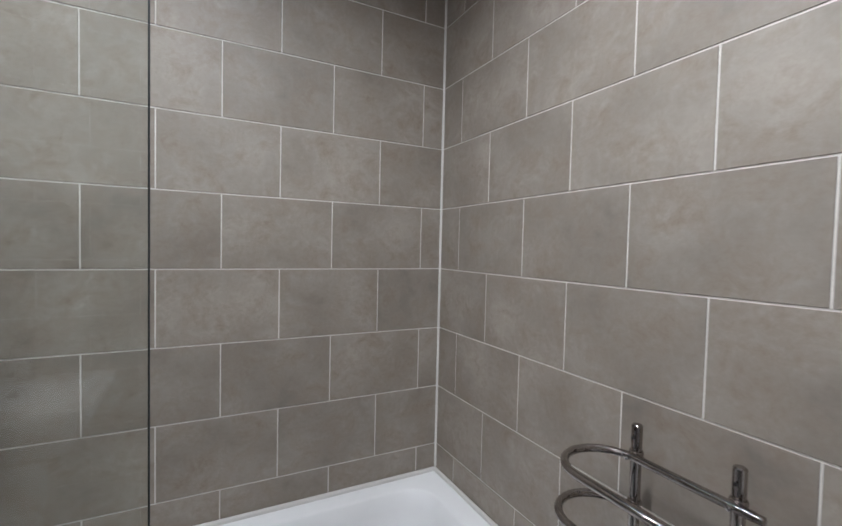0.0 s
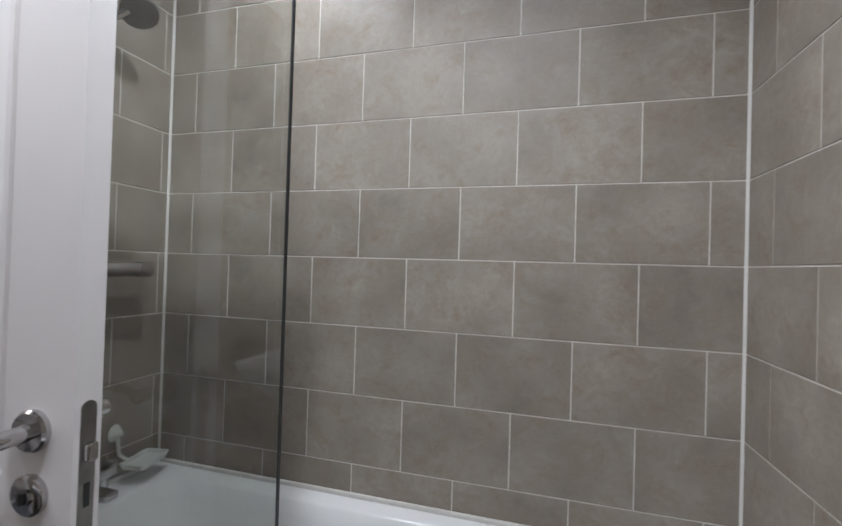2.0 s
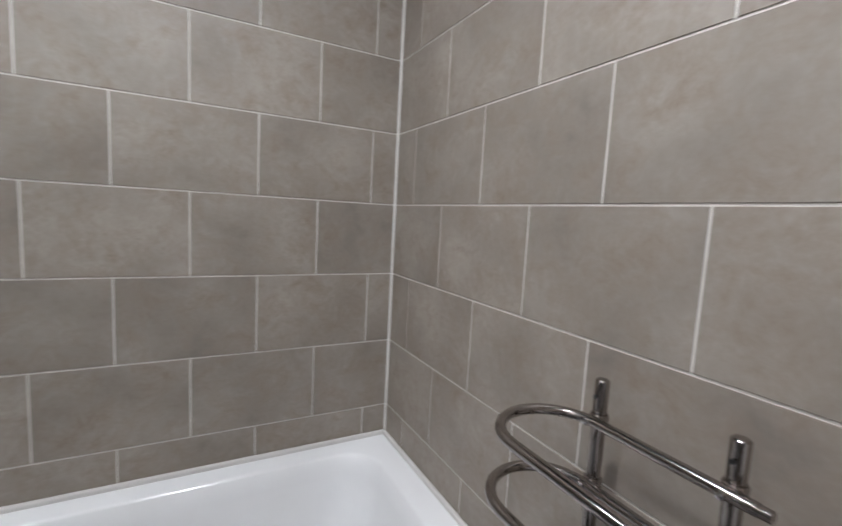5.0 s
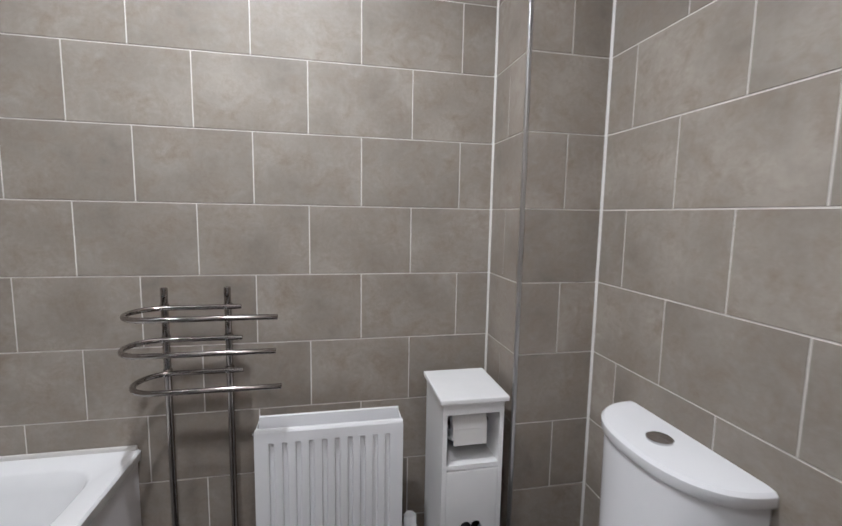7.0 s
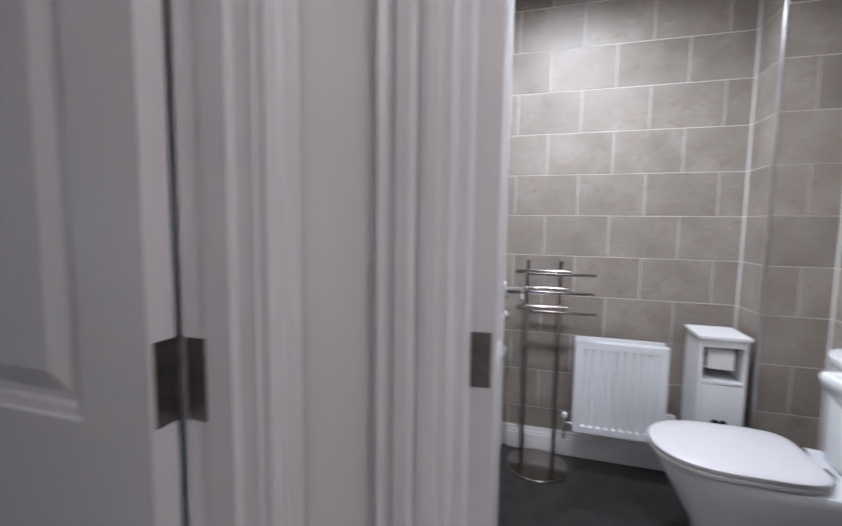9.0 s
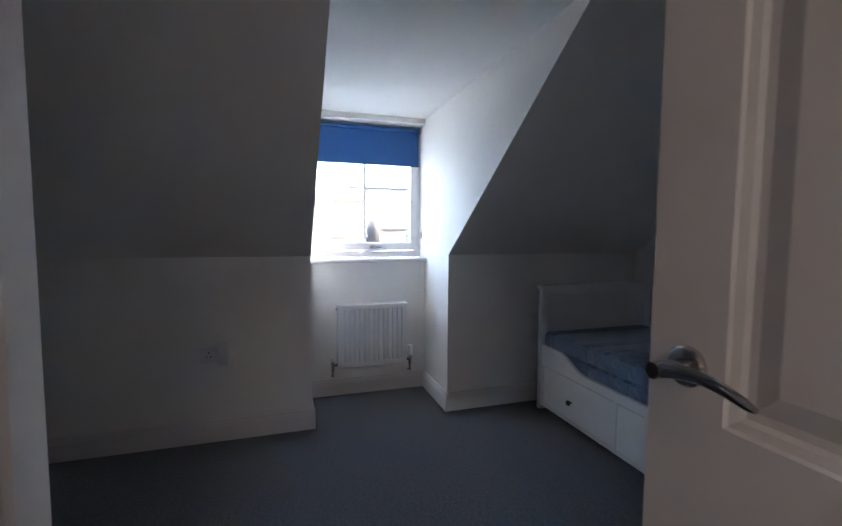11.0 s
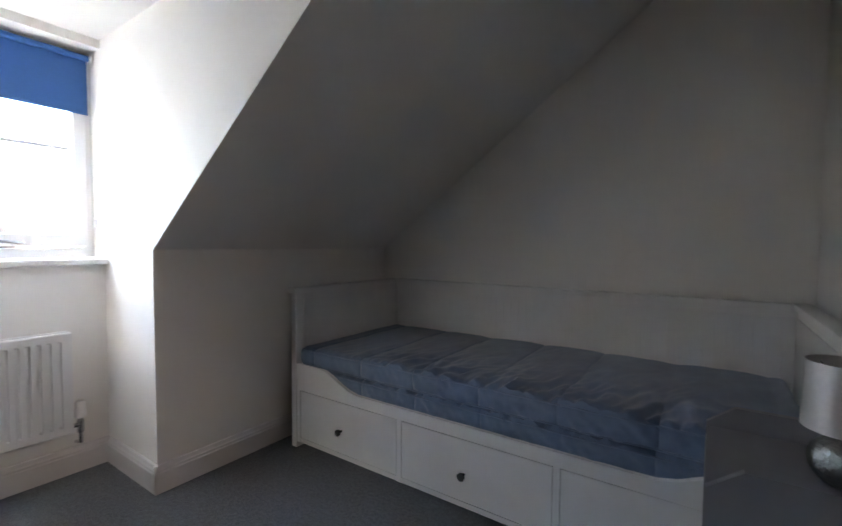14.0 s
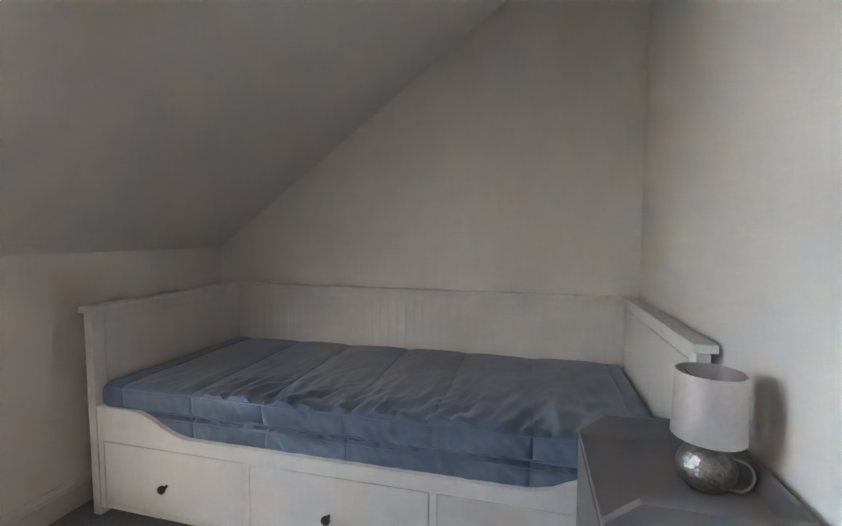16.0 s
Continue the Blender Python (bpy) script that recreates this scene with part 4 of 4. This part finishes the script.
part("tap_lever", prism(bmesh.new(), [(0.020, 0.159), (0.020, 0.167), (-0.085, 0.178), (-0.086, 0.172)], "y", -0.020, 0.020), "chrome", bt, "flat chrome lever")

# ---- socket with plug-in air freshener ----
sk = thing("wall_socket", pose(EAVE, -2.815, 0.49), "white single wall socket on the low eaves wall", "socket")
part("plate", boxed(0.0, 0.009, -0.043, 0.043, -0.043, 0.043, 0.002), "lacquer", sk)
bm = bmesh.new()
for a, b in ((0.0, 0.016), (-0.010, -0.008), (0.010, -0.008)):
    box(bm, 0.0085, 0.0098, a - 0.003, a + 0.003, b - 0.004, b + 0.004)
part("pin_holes", bm, "black", sk)
af = thing("air_freshener", pose(EAVE, -2.735, 0.50), "white plug-in air freshener beside the wall socket", "air freshener")
part("body", loft(bmesh.new(), [rrect(0.0, 0.045, -0.026, 0.026, -0.06, 0.012), rrect(0.0, 0.055, -0.030, 0.030, -0.03, 0.014), rrect(0.0, 0.055, -0.030, 0.030, 0.03, 0.014), rrect(0.0, 0.040, -0.022, 0.022, 0.055, 0.01)]), "lacquer", af, "", True)

# ---- daybed ----
BX, BXE = -2.243, -0.125      # outer ends
BYF, BYB = -0.800, 0.078      # front and back
bed = thing("daybed", pose(BX, BYF, 0), "white wooden daybed with three drawers under the sloping ceiling", "daybed")
L, D = BXE - BX, BYB - BYF


def beadboard(u0, u1, z0, z1, t, grooves=0.045):
    """A grooved board: an outline in plan (u along, v across) pushed up."""
    pts = [(u0, 0)]
    n = int((u1 - u0) / grooves)
    for i in range(1, n):
        u = u0 + (u1 - u0) * i / n
        pts += [(u - 0.0018, 0), (u, -0.0018), (u + 0.0018, 0)]
    pts += [(u1, 0), (u1, -t), (u0, -t)]
    return pts, z0, z1


def board_x(y, u0, u1, z0, z1, t=0.012):
    pts, a, b = beadboard(u0, u1, z0, z1, t)
    return prism(bmesh.new(), [(u, y - v) for u, v in pts], "z", a, b)


def board_y(x, u0, u1, z0, z1, sgn, t=0.012):
    pts, a, b = beadboard(u0, u1, z0, z1, t)
    return prism(bmesh.new(), [(x - v * sgn * -1, u) for u, v in pts], "z", a, b)


# ends
for nm, xa, xb, inner, sgn in (("west", 0.0, 0.036, 0.026, -1), ("east", L - 0.036, L, L - 0.026, 1)):
    part("post", boxed(xa, xb, 0.0, 0.052, 0, 0.805, 0.002), "lacquer", bed)
    part("post", boxed(xa, xb, D - 0.052, D, 0, 0.805, 0.002), "lacquer", bed)
    part("end_rail", boxed(xa + 0.002, xb - 0.002, 0.052, D - 0.052, 0.772, 0.805, 0.002), "lacquer", bed)
    part("end_rail", boxed(xa + 0.002, xb - 0.002, 0.052, D - 0.052, 0.05, 0.48, 0.002), "lacquer", bed)
    part("end_panel", board_y(inner, 0.052, D - 0.052, 0.48, 0.772, sgn), "lacquer", bed, "grooved end panel")
    part("cap_rail", boxed(xa - 0.013, xb + 0.013, -0.012, D + 0.002, 0.805, 0.830, 0.004), "lacquer", bed, "white cap rail")
part("back_rail", boxed(0.036, L - 0.036, D - 0.036, D - 0.004, 0.772, 0.805, 0.002), "lacquer", bed)
part("back_rail", boxed(0.036, L - 0.036, D - 0.036, D - 0.004, 0.05, 0.48, 0.002), "lacquer", bed)
part("back_panel", board_x(D - 0.026, 0.036, L - 0.036, 0.48, 0.772), "lacquer", bed, "grooved back panel")
part("cap_rail", boxed(0.0495, L - 0.0495, D - 0.060, D + 0.002, 0.8055, 0.8295, 0.004), "lacquer", bed, "white cap rail")
# front board with its dipped upper edge
up = []
for i in range(41):
    x = 0.036 + (L - 0.072) * i / 40
    e = min(x - 0.036, L - 0.036 - x)
    f = min(1, max(0, (e - 0.16) / 0.26))
    f = f * f * (3 - 2 * f)
    up.append((x, 0.440 - 0.085 * f))
xs = [0.036, 0.700, 1.376, L - 0.036]
part("front_board", prism(bmesh.new(), [(0.036, 0.305), *up, (L - 0.036, 0.305)], "y", 0.004, 0.026), "lacquer", bed, "front board with a dipped upper edge")
for x in (0.036, 0.688, 1.364, L - 0.060):
    part("front_post", boxed(x, x + 0.024, 0.005, 0.030, 0.03, 0.305, 0.001), "lacquer", bed)
part("plinth", boxed(0.036, L - 0.036, 0.008, 0.030, 0.03, 0.052, 0.001), "lacquer", bed)
for i, (a, b) in enumerate(((0.062, 0.686), (0.714, 1.362), (1.390, L - 0.062))):
    bm = bmesh.new()
    box(bm, a, b, 0.006, 0.024, 0.055, 0.301, 0.003)
    dr = part("drawer", bm, "lacquer", bed, "white drawer front")
    xk = (a + b) / 2 - 0.02
    part("knob", lathe(bmesh.new(), [(0.006, 0.006), (0.006, -0.008), (0.015, -0.014), (0.016, -0.022), (0.010, -0.028), (0.0, -0.029)], (xk, 0, 0.165), "y", 20, cap=False), "black", dr, "round black knob", True)
part("slat_base", boxed(0.04, L - 0.04, 0.04, D - 0.04, 0.315, 0.335), "lacquer", bed)


def mattress(name, x0, x1, y0, y1, z0, z1, seed, label, seams):
    """A soft quilted slab with stitched channels across and a wrinkled top, welted at its edges."""
    t = thing(name, pose((x0 + x1) / 2, (y0 + y1) / 2, z0), label, "mattress", "stacked mattresses")
    nx, ny = 300, 72
    hx, hy, hz = (x1 - x0) / 2, (y1 - y0) / 2, (z1 - z0) / 2
    bm = bmesh.new()
    rng = random.Random(seed)
    cuts = [-1.484 + 0.306 * i + rng.uniform(-0.006, 0.006) - (x0 + x1) / 2 for i in range(-2, seams - 2)]
    rings, prof = [], []
    # outline across the slab from the lower front round to the lower back
    m_side, m_top = 12, ny
    for i in range(m_side + 1):
        prof.append((-1, -1 + 2 * i / m_side))
    for i in range(1, m_top):
        prof.append((-1 + 2 * i / m_top, 1))
    for i in range(m_side + 1):
        prof.append((1, 1 - 2 * i / m_side))
    for i in range(nx + 1):
        x = -hx + 2 * hx * i / nx
        ex = min(1, (hx - abs(x)) / 0.035)
        rx = math.sqrt(max(0, 1 - (1 - ex) ** 2)) if ex < 1 else 1
        ring = []
        for u, v in prof:
            y, z = u * hy, v * hz
            # squircle rounding of the long edges
            rr = 0.028
            ay, az = hy - abs(y), hz - abs(z)
            if ay < rr and az < rr:
                k1 = Vector((rr - ay, rr - az))
                if k1.length > rr:
                    k1 = k1.normalized() * rr
                    y, z = math.copysign(hy - rr + k1.x, y), math.copysign(hz - rr + k1.y, z)
            dist = min(abs(x - c - 0.012 * noise.noise((c * 3, y * 4, seed))) for c in cuts)
            seam = math.exp(-(dist / 0.005) ** 2)
            puff = 1 - math.exp(-(dist / 0.045) ** 2)
            back = y + hy
            # short folds that start at the front edge, lean along the bed and die out towards the back
            lean = 2.2 * back
            fold = noise.noise((x * 21 + lean, back * 4.5, seed * 1.7)) + 0.55 * noise.noise((x * 44 - 1.6 * lean, back * 9.0, seed + 2.2))
            crease = 1 - 2 * abs(noise.noise((x * 17 - 7.0 * back, back * 7.0, seed + 5.1)))
            along = 0.15 + 0.85 * max(0.0, min(1.0, (x + hx - 0.30) / 0.45))
            amp = along * (0.0150 * math.exp(-(back / 0.24) ** 2) + 0.0014)
            if v > 0.9:
                z += amp * (fold + 0.7 * crease) + 0.0055 * puff * (0.4 + 0.6 * along) - 0.0050 * seam - 0.004
                z += 0.005 * noise.noise((x * 3 + seed, y * 3, 0.3))
            if u < -0.98:
                y += 0.006 * seam - 0.006 * puff + along * (0.0075 * noise.noise((x * 30 + z * 16, z * 22, seed + 9)) + 0.004 * noise.noise((x * 62 - z * 30, z * 35, seed + 4)))
            ring.append((x, y * (0.97 + 0.03 * rx), z * (0.45 + 0.55 * rx) + hz))
        rings.append(ring)
    loft(bm, rings)
    part("mattress_body", bm, "quilt", t, "", True, t.matrix_world.copy())
    for zz in (0.012, 2 * hz - 0.014):
        pts = [(-hx + 0.03 + (2 * hx - 0.06) * i / 120, -hy - 0.0015 + 0.002 * noise.noise((i * 0.3, zz * 90, seed)), zz + 0.003 * noise.noise((i * 0.2, 3, seed + zz * 50))) for i in range(121)]
        part("piping", tube(bmesh.new(), pts, 0.0032, 6), "quilt", t, "", True, t.matrix_world.copy())
    return t


mattress("mattress", BX + 0.042, BXE - 0.045, BYF + 0.030, BYB - 0.045, 0.337, 0.428, 3, "thin quilted grey-blue mattress under another on the daybed", 7)
mattress("mattress", BX + 0.044, BXE - 0.060, BYF + 0.020, BYB - 0.050, 0.430, 0.530, 8, "thin wrinkled quilted grey-blue mattress on top of another", 7)

# ---- bedside cabinet and lamp ----
NX0, NX1, NY0, NY1, NZ = -0.450, -0.112, -1.250, -0.850, 0.582
ns = thing("bedside_cabinet", pose(0, 0, 0), "grey painted bedside cabinet with raised chamfered sides beside the daybed", "bedside cabinet")
part("cabinet_top", boxed(NX0 + 0.002, NX1 - 0.014, NY0 + 0.018, NY1 - 0.018, NZ - 0.018, NZ), "grey", ns)


def chamfered(y0, y1):
    return prism(bmesh.new(), [(NX0, 0.04), (NX1, 0.04), (NX1, NZ + 0.058), (NX0 + 0.062, NZ + 0.058), (NX0, NZ + 0.010)], "y", y0, y1)


for a, b in ((NY0, NY0 + 0.018), (NY1 - 0.018, NY1)):
    part("side_board", chamfered(a, b), "grey", ns, "grey side board with a chamfered corner")
part("back_board", boxed(NX1 - 0.014, NX1, NY0 + 0.018, NY1 - 0.018, 0.04, NZ + 0.056, 0.002), "grey", ns, "grey back board against the wall")
part("drawer", boxed(NX0 - 0.001, NX0 + 0.017, NY0 + 0.021, NY1 - 0.021, NZ - 0.20, NZ - 0.021, 0.002), "grey", ns, "grey drawer front")
part("drawer", boxed(NX0 - 0.001, NX0 + 0.017, NY0 + 0.021, NY1 - 0.021, NZ - 0.385, NZ - 0.205, 0.002), "grey", ns, "grey drawer front")
part("drawer", boxed(NX0 - 0.001, NX0 + 0.017, NY0 + 0.021, NY1 - 0.021, 0.045, NZ - 0.39, 0.002), "grey", ns, "grey drawer front")

lampt = thing("table_lamp", pose(-0.222, -1.060, NZ), "unlit table lamp with hammered silver base and satin drum shade", "table lamp")
prof = [(0.020, 0.0)]
for i in range(1, 15):
    a = radians(-66 + 140 * i / 14)
    prof.append((0.055 * math.cos(a), 0.049 + 0.052 * math.sin(a)))
prof += [(0.014, 0.101), (0.012, 0.118)]
part("base", lathe(bmesh.new(), prof, (0, 0, 0), "z", 48), "hammer", lampt, "hammered silver ball base", True)
part("socket", lathe(bmesh.new(), [(0.012, 0.112), (0.013, 0.150)], (0, 0, 0), "z", 18), "gloss", lampt, "", True)
sh0, sh1, sr0, sr1 = 0.114, 0.250, 0.068, 0.064
part("shade", lathe(bmesh.new(), [(sr0, sh0), (sr1, sh1), (sr1 - 0.002, sh1), (sr0 - 0.002, sh0), (sr0, sh0)], (0, 0, 0), "z", 56, cap=False), "shade", lampt, "silver-white satin drum shade", True)
part("shade_ring", lathe(bmesh.new(), [(0.020, sh1 - 0.042), (0.020, sh1 - 0.039), (0.016, sh1 - 0.039), (0.016, sh1 - 0.042), (0.020, sh1 - 0.042)], (0, 0, 0), "z", 24, cap=False), "steel", lampt)
for i in range(3):
    a = 2.094 * i
    part("shade_spoke", tube(bmesh.new(), [(0.018 * math.cos(a), 0.018 * math.sin(a), sh1 - 0.0405), ((sr1 - 0.002) * math.cos(a), (sr1 - 0.002) * math.sin(a), sh1 - 0.014)], 0.0013, 6), "steel", lampt)
loop = [(0.035, -0.005, 0.006)] + [(0.052 + 0.030 * math.sin(radians(q)), -0.012 - 0.004 * q / 180, 0.040 - 0.034 * math.cos(radians(q))) for q in range(15, 171, 15)] + [(0.040, -0.016, 0.078)]
part("cord", tube(bmesh.new(), loop, 0.0026, 8), "frost", lampt, "pale flex looped behind the base", True)

# ---- ceiling lights ----
def downlight(x, y, watts):
    """A recessed spotlight: a bezel flush with the ceiling, its glowing lens and the light it gives."""
    t = thing("downlight", pose(x, y, BATH_CEIL), "round recessed chrome downlight in the bathroom ceiling, lit", "ceiling light", "downlights in the bathroom ceiling")
    part("bezel", lathe(bmesh.new(), [(0.030, -0.002), (0.034, -0.006), (0.042, -0.005), (0.044, 0.0), (0.030, 0.0), (0.030, -0.002)], (0, 0, 0), "z", 36, cap=False), "chrome", t, "chrome bezel", True)
    part("lens", lathe(bmesh.new(), [(0.030, -0.001), (0.015, -0.003), (0.0, -0.0035)], (0, 0, 0), "z", 28, cap=False), "lens", t, "glowing lens", True)
    lamp("light_bathroom", "SPOT", watts, pose(x, y, BATH_CEIL - 0.02), BATH_COL, 0.032, 168)


for spot_x, spot_y, spot_watts in BATH_LAMPS:
    downlight(spot_x, spot_y, spot_watts)
hl = thing("hall_light", pose(1.5, -2.6, HALL_CEIL), "round white hall ceiling light, lit", "ceiling light")
part("diffuser", lathe(bmesh.new(), [(0.0, -0.06), (0.10, -0.055), (0.14, -0.03), (0.15, 0.0)], (0, 0, 0), "z", 32, cap=False), "hall_lens", hl, "glowing round diffuser", True)
lamp("light_hall", "POINT", HALL_WATT, pose(1.5, -2.6, HALL_CEIL - 0.40), HALL_COL, 0.32)

# ---- outdoors, seen through the dormer window ----
GZ = -3.2
# out of sight below the window; its paleness is added to brighten the bedroom
structure("ground", boxed(-900, 60, -500, 500, GZ - 0.2, GZ), "bounce_ground", "unseen ground far below the window, pale to bounce daylight indoors", "ground")


def house(m, length, depth, wall_h, roof_h, label, mat_w="render", lights=2):
    t = thing("house", m, label, "house", "houses across the way")
    part("wall", boxed(-depth / 2, depth / 2, -length / 2, length / 2, 0, wall_h), mat_w, t, "", False, m)
    ov = 0.3
    bm = prism(bmesh.new(), [(-depth / 2, wall_h), (depth / 2, wall_h), (0, wall_h + roof_h - 0.1)], "y", -length / 2, length / 2)
    part("gable", bm, mat_w, t, "", False, m)
    for s in (-1, 1):
        a = Vector((s * (depth / 2 + ov), 0, wall_h - ov * roof_h / (depth / 2)))
        b = Vector((0, 0, wall_h + roof_h))
        bm = bmesh.new()
        n = 14
        for i in range(n):
            p, q = a.lerp(b, i / n), a.lerp(b, (i + 1) / n)
            vs = [(p.x, yy, p.z + 0.06) for yy in (-length / 2 - 0.2, length / 2 + 0.2)] + [(q.x, yy, q.z + 0.02) for yy in (length / 2 + 0.2, -length / 2 - 0.2)]
            lo = [(v[0], v[1], v[2] - 0.12) for v in vs]
            loft(bm, [lo, vs])
        part("roof", bm, "slate", t, "grey slate roof", False, m)
    part("ridge", tube(bmesh.new(), [(0, -length / 2 - 0.2, wall_h + roof_h + 0.05), (0, length / 2 + 0.2, wall_h + roof_h + 0.05)], 0.12, 8), "slate", t, "", False, m)
    ang = math.atan2(roof_h, depth / 2)
    for i in range(lights):
        y = (i - (lights - 1) / 2) * 4.2
        mm = m @ Matrix.Translation((depth / 4, y, wall_h + roof_h / 2 + 0.12)) @ Euler((0, ang, 0)).to_matrix().to_4x4()
        part("roof_window", boxed(-0.6, 0.6, -0.45, 0.45, -0.02, 0.06), "enamel", t, "roof window", False, mm)
        part("gutter", boxed(depth / 2 + ov - 0.02, depth / 2 + ov + 0.1, -length / 2, length / 2, wall_h - 0.38, wall_h - 0.28), "black", t, "dark gutter", False, m) if i == 0 else None
    for i in range(3):
        y = (i - 1) * length / 3.4
        for z in (0.9, 3.2):
            if z + 1.2 < wall_h:
                w = part("window", boxed(depth / 2 + 0.002, depth / 2 + 0.05, y - 0.55, y + 0.55, z, z + 1.15), "gloss", t, "white house window", False, m)
                part("pane", boxed(depth / 2 + 0.045, depth / 2 + 0.06, y - 0.47, y + 0.47, z + 0.08, z + 1.07), "rubber", w, "dark pane", False, m)
    return t


house(pose(-38, 10.9, GZ, 0, 0, 4), 12.5, 8.0, 4.9, 3.2, "cream house with grey slate roof and roof windows")
house(pose(-36, -6.4, GZ, 0, 0, -3), 20.0, 7.0, 4.2, 2.2, "low cream house with grey slate roof across the way", lights=0)
house(pose(-150, 18.0, GZ, 0, 0, 10), 11.0, 9.0, 15.0, 1.5, "distant buff building behind bare trees", "brick", 0)


def tree(m, h, seed, label):
    t = thing("tree", m, label, "tree", "bare trees behind the houses")
    rng = random.Random(seed)
    bm = bmesh.new()
    tw = bmesh.new()

    def limb(p, d, ln, r, depth):
        pts, rad = [p], [r]
        for i in range(4):
            d = (d + Vector((rng.uniform(-1, 1), rng.uniform(-1, 1), rng.uniform(-0.4, 0.9))) * 0.18).normalized()
            pts.append(pts[-1] + d * ln / 4)
            rad.append(r * (1 - 0.13 * (i + 1)))
        tube(bm if depth < 2 else tw, pts, rad, 6 if depth < 2 else 4)
        if depth < 4:
            for k in range(4 if depth else 6):
                q = pts[2 + k % 3]
                nd = (d + Vector((rng.uniform(-1, 1), rng.uniform(-1, 1), rng.uniform(-0.2, 0.8)))).normalized()
                limb(q, nd, ln * rng.uniform(0.5, 0.75), rad[-1] * 0.72, depth + 1)
    limb(Vector((0, 0, 0)), Vector((0, 0, 1)), h * 0.42, h * 0.024, 0)
    part("trunk", bm, "bark", t, "", False, m)
    cr = part("crown", tw, "bark", t, "bare branching crown", False, m)
    cr["kind"] = "stuff"


for i, (x, y, h) in enumerate(((-66, 11.0, 13.5), (-70, 17.0, 15.5), (-74, 8.5, 11.5), (-64, 21.0, 13.5), (-80, 14.0, 13.0))):
    tree(pose(x, y, GZ), h, 11 + i, "bare winter tree behind the houses")

# ---- tiles ----
JW = 0.0036


def tile_mesh(w, h, t):
    bm = bmesh.new()
    b = 0.0006
    r0 = [(-w / 2, -h / 2, 0), (w / 2, -h / 2, 0), (w / 2, h / 2, 0), (-w / 2, h / 2, 0)]
    loft(bm, [r0, [(x, y, t - b) for x, y, _ in r0], [(x - math.copysign(b, x), y - math.copysign(b, y), t) for x, y, _ in r0]], cap0=False)
    me = bpy.data.meshes.new("tile")
    bm.normal_update()
    bmesh.ops.recalc_face_normals(bm, faces=bm.faces)
    bm.to_mesh(me)
    bm.free()
    me.materials.append(M["tile"])
    return me


MESHES = {}


def tile_wall(parent, origin, along, normal, length, first, z0, z1, lead=0.0, holes=()):
    """Half-bond tiling. first: distance of the first upright joint in the even rows; the odd rows are half a tile on."""
    o, a, n = Vector(origin), Vector(along), Vector(normal)
    rot = Matrix((a, Vector((0, 0, 1)), n)).transposed().to_4x4()
    k0, k1 = math.floor((z0 - R0) / H), math.ceil((z1 - R0) / H)
    for k in range(k0, k1):
        lo, hi = max(z0, R0 + k * H), min(z1, R0 + (k + 1) * H)
        if hi - lo < 0.01:
            continue
        off = first + (0 if k % 2 == 0 else P / 2)
        while off > 0:
            off -= P
        u = off
        while u < length:
            s, t = max(u, lead), min(u + P, length)
            u += P
            if t - s < 0.012:
                continue
            w, h = t - s - JW, hi - lo - JW
            key = (round(w, 3), round(h, 3))
            if key not in MESHES:
                MESHES[key] = tile_mesh(w, h, T)
            ob = new("tile", MESHES[key])
            ob.parent = parent
            c = o + a * (s + t) / 2 + Vector((0, 0, (lo + hi) / 2)) - n * T
            ob.matrix_world = Matrix.Translation(c) @ rot


TOP = BATH_CEIL
tile_wall(wall_bath, (0, -0.001, 0), (0, -1, 0), (1, 0, 0), -S - 0.002, 0.076, RZ + 0.004, TOP)
tile_wall(wall_rail, (0, 0, 0), (1, 0, 0), (0, -1, 0), BOX_X, 0.1137, 0.125, TOP)
tile_wall(wall_basin, (W, BOX_Y, 0), (0, -1, 0), (-1, 0, 0), S * -1 + BOX_Y, 0.325 + BOX_Y + P / 2 - P, 0.0, TOP)
tile_wall(wall_shower, (0, S, 0), (1, 0, 0), (0, 1, 0), 0.77, 0.03 + P / 2, RZ + 0.004, TOP)
tile_wall(wall_box, (BOX_X, BOX_Y, 0), (1, 0, 0), (0, -1, 0), W - BOX_X, 0.125, 0.0, TOP)
tile_wall(wall_box, (BOX_X, 0, 0), (0, -1, 0), (-1, 0, 0), -BOX_Y, 0.11 + P / 2, 0.0, TOP)
tile_wall(wall_side, (DOOR_R + 0.03, S, 0), (1, 0, 0), (0, 1, 0), W - DOOR_R - 0.03, 0.12, 0.0, TOP)
# corner beads and the metal edge trim
for nm, x, y in (("trim_corner_bath", 0.0, 0.0), ("trim_corner_shower", 0.0, S), ("trim_corner_box", BOX_X, 0.0), ("trim_corner_basin", W, BOX_Y)):
    sx = -1 if x > 1 else 1
    sy = 1 if nm == "trim_corner_shower" else -1
    structure(nm, prism(bmesh.new(), [(x, y), (x + sx * 0.0055, y), (x, y + sy * 0.0055)], "z", 0.0 if x > 1 else RZ + 0.012, TOP), "silicone", "white silicone bead in a tiled corner", "sealant")
structure("trim_box_edge", boxed(BOX_X - 0.0015, BOX_X + 0.010, BOX_Y - 0.0015, BOX_Y + 0.010, 0.0, TOP, 0.0035, 3), "trim", "aluminium tile edge trim", "edge trim")
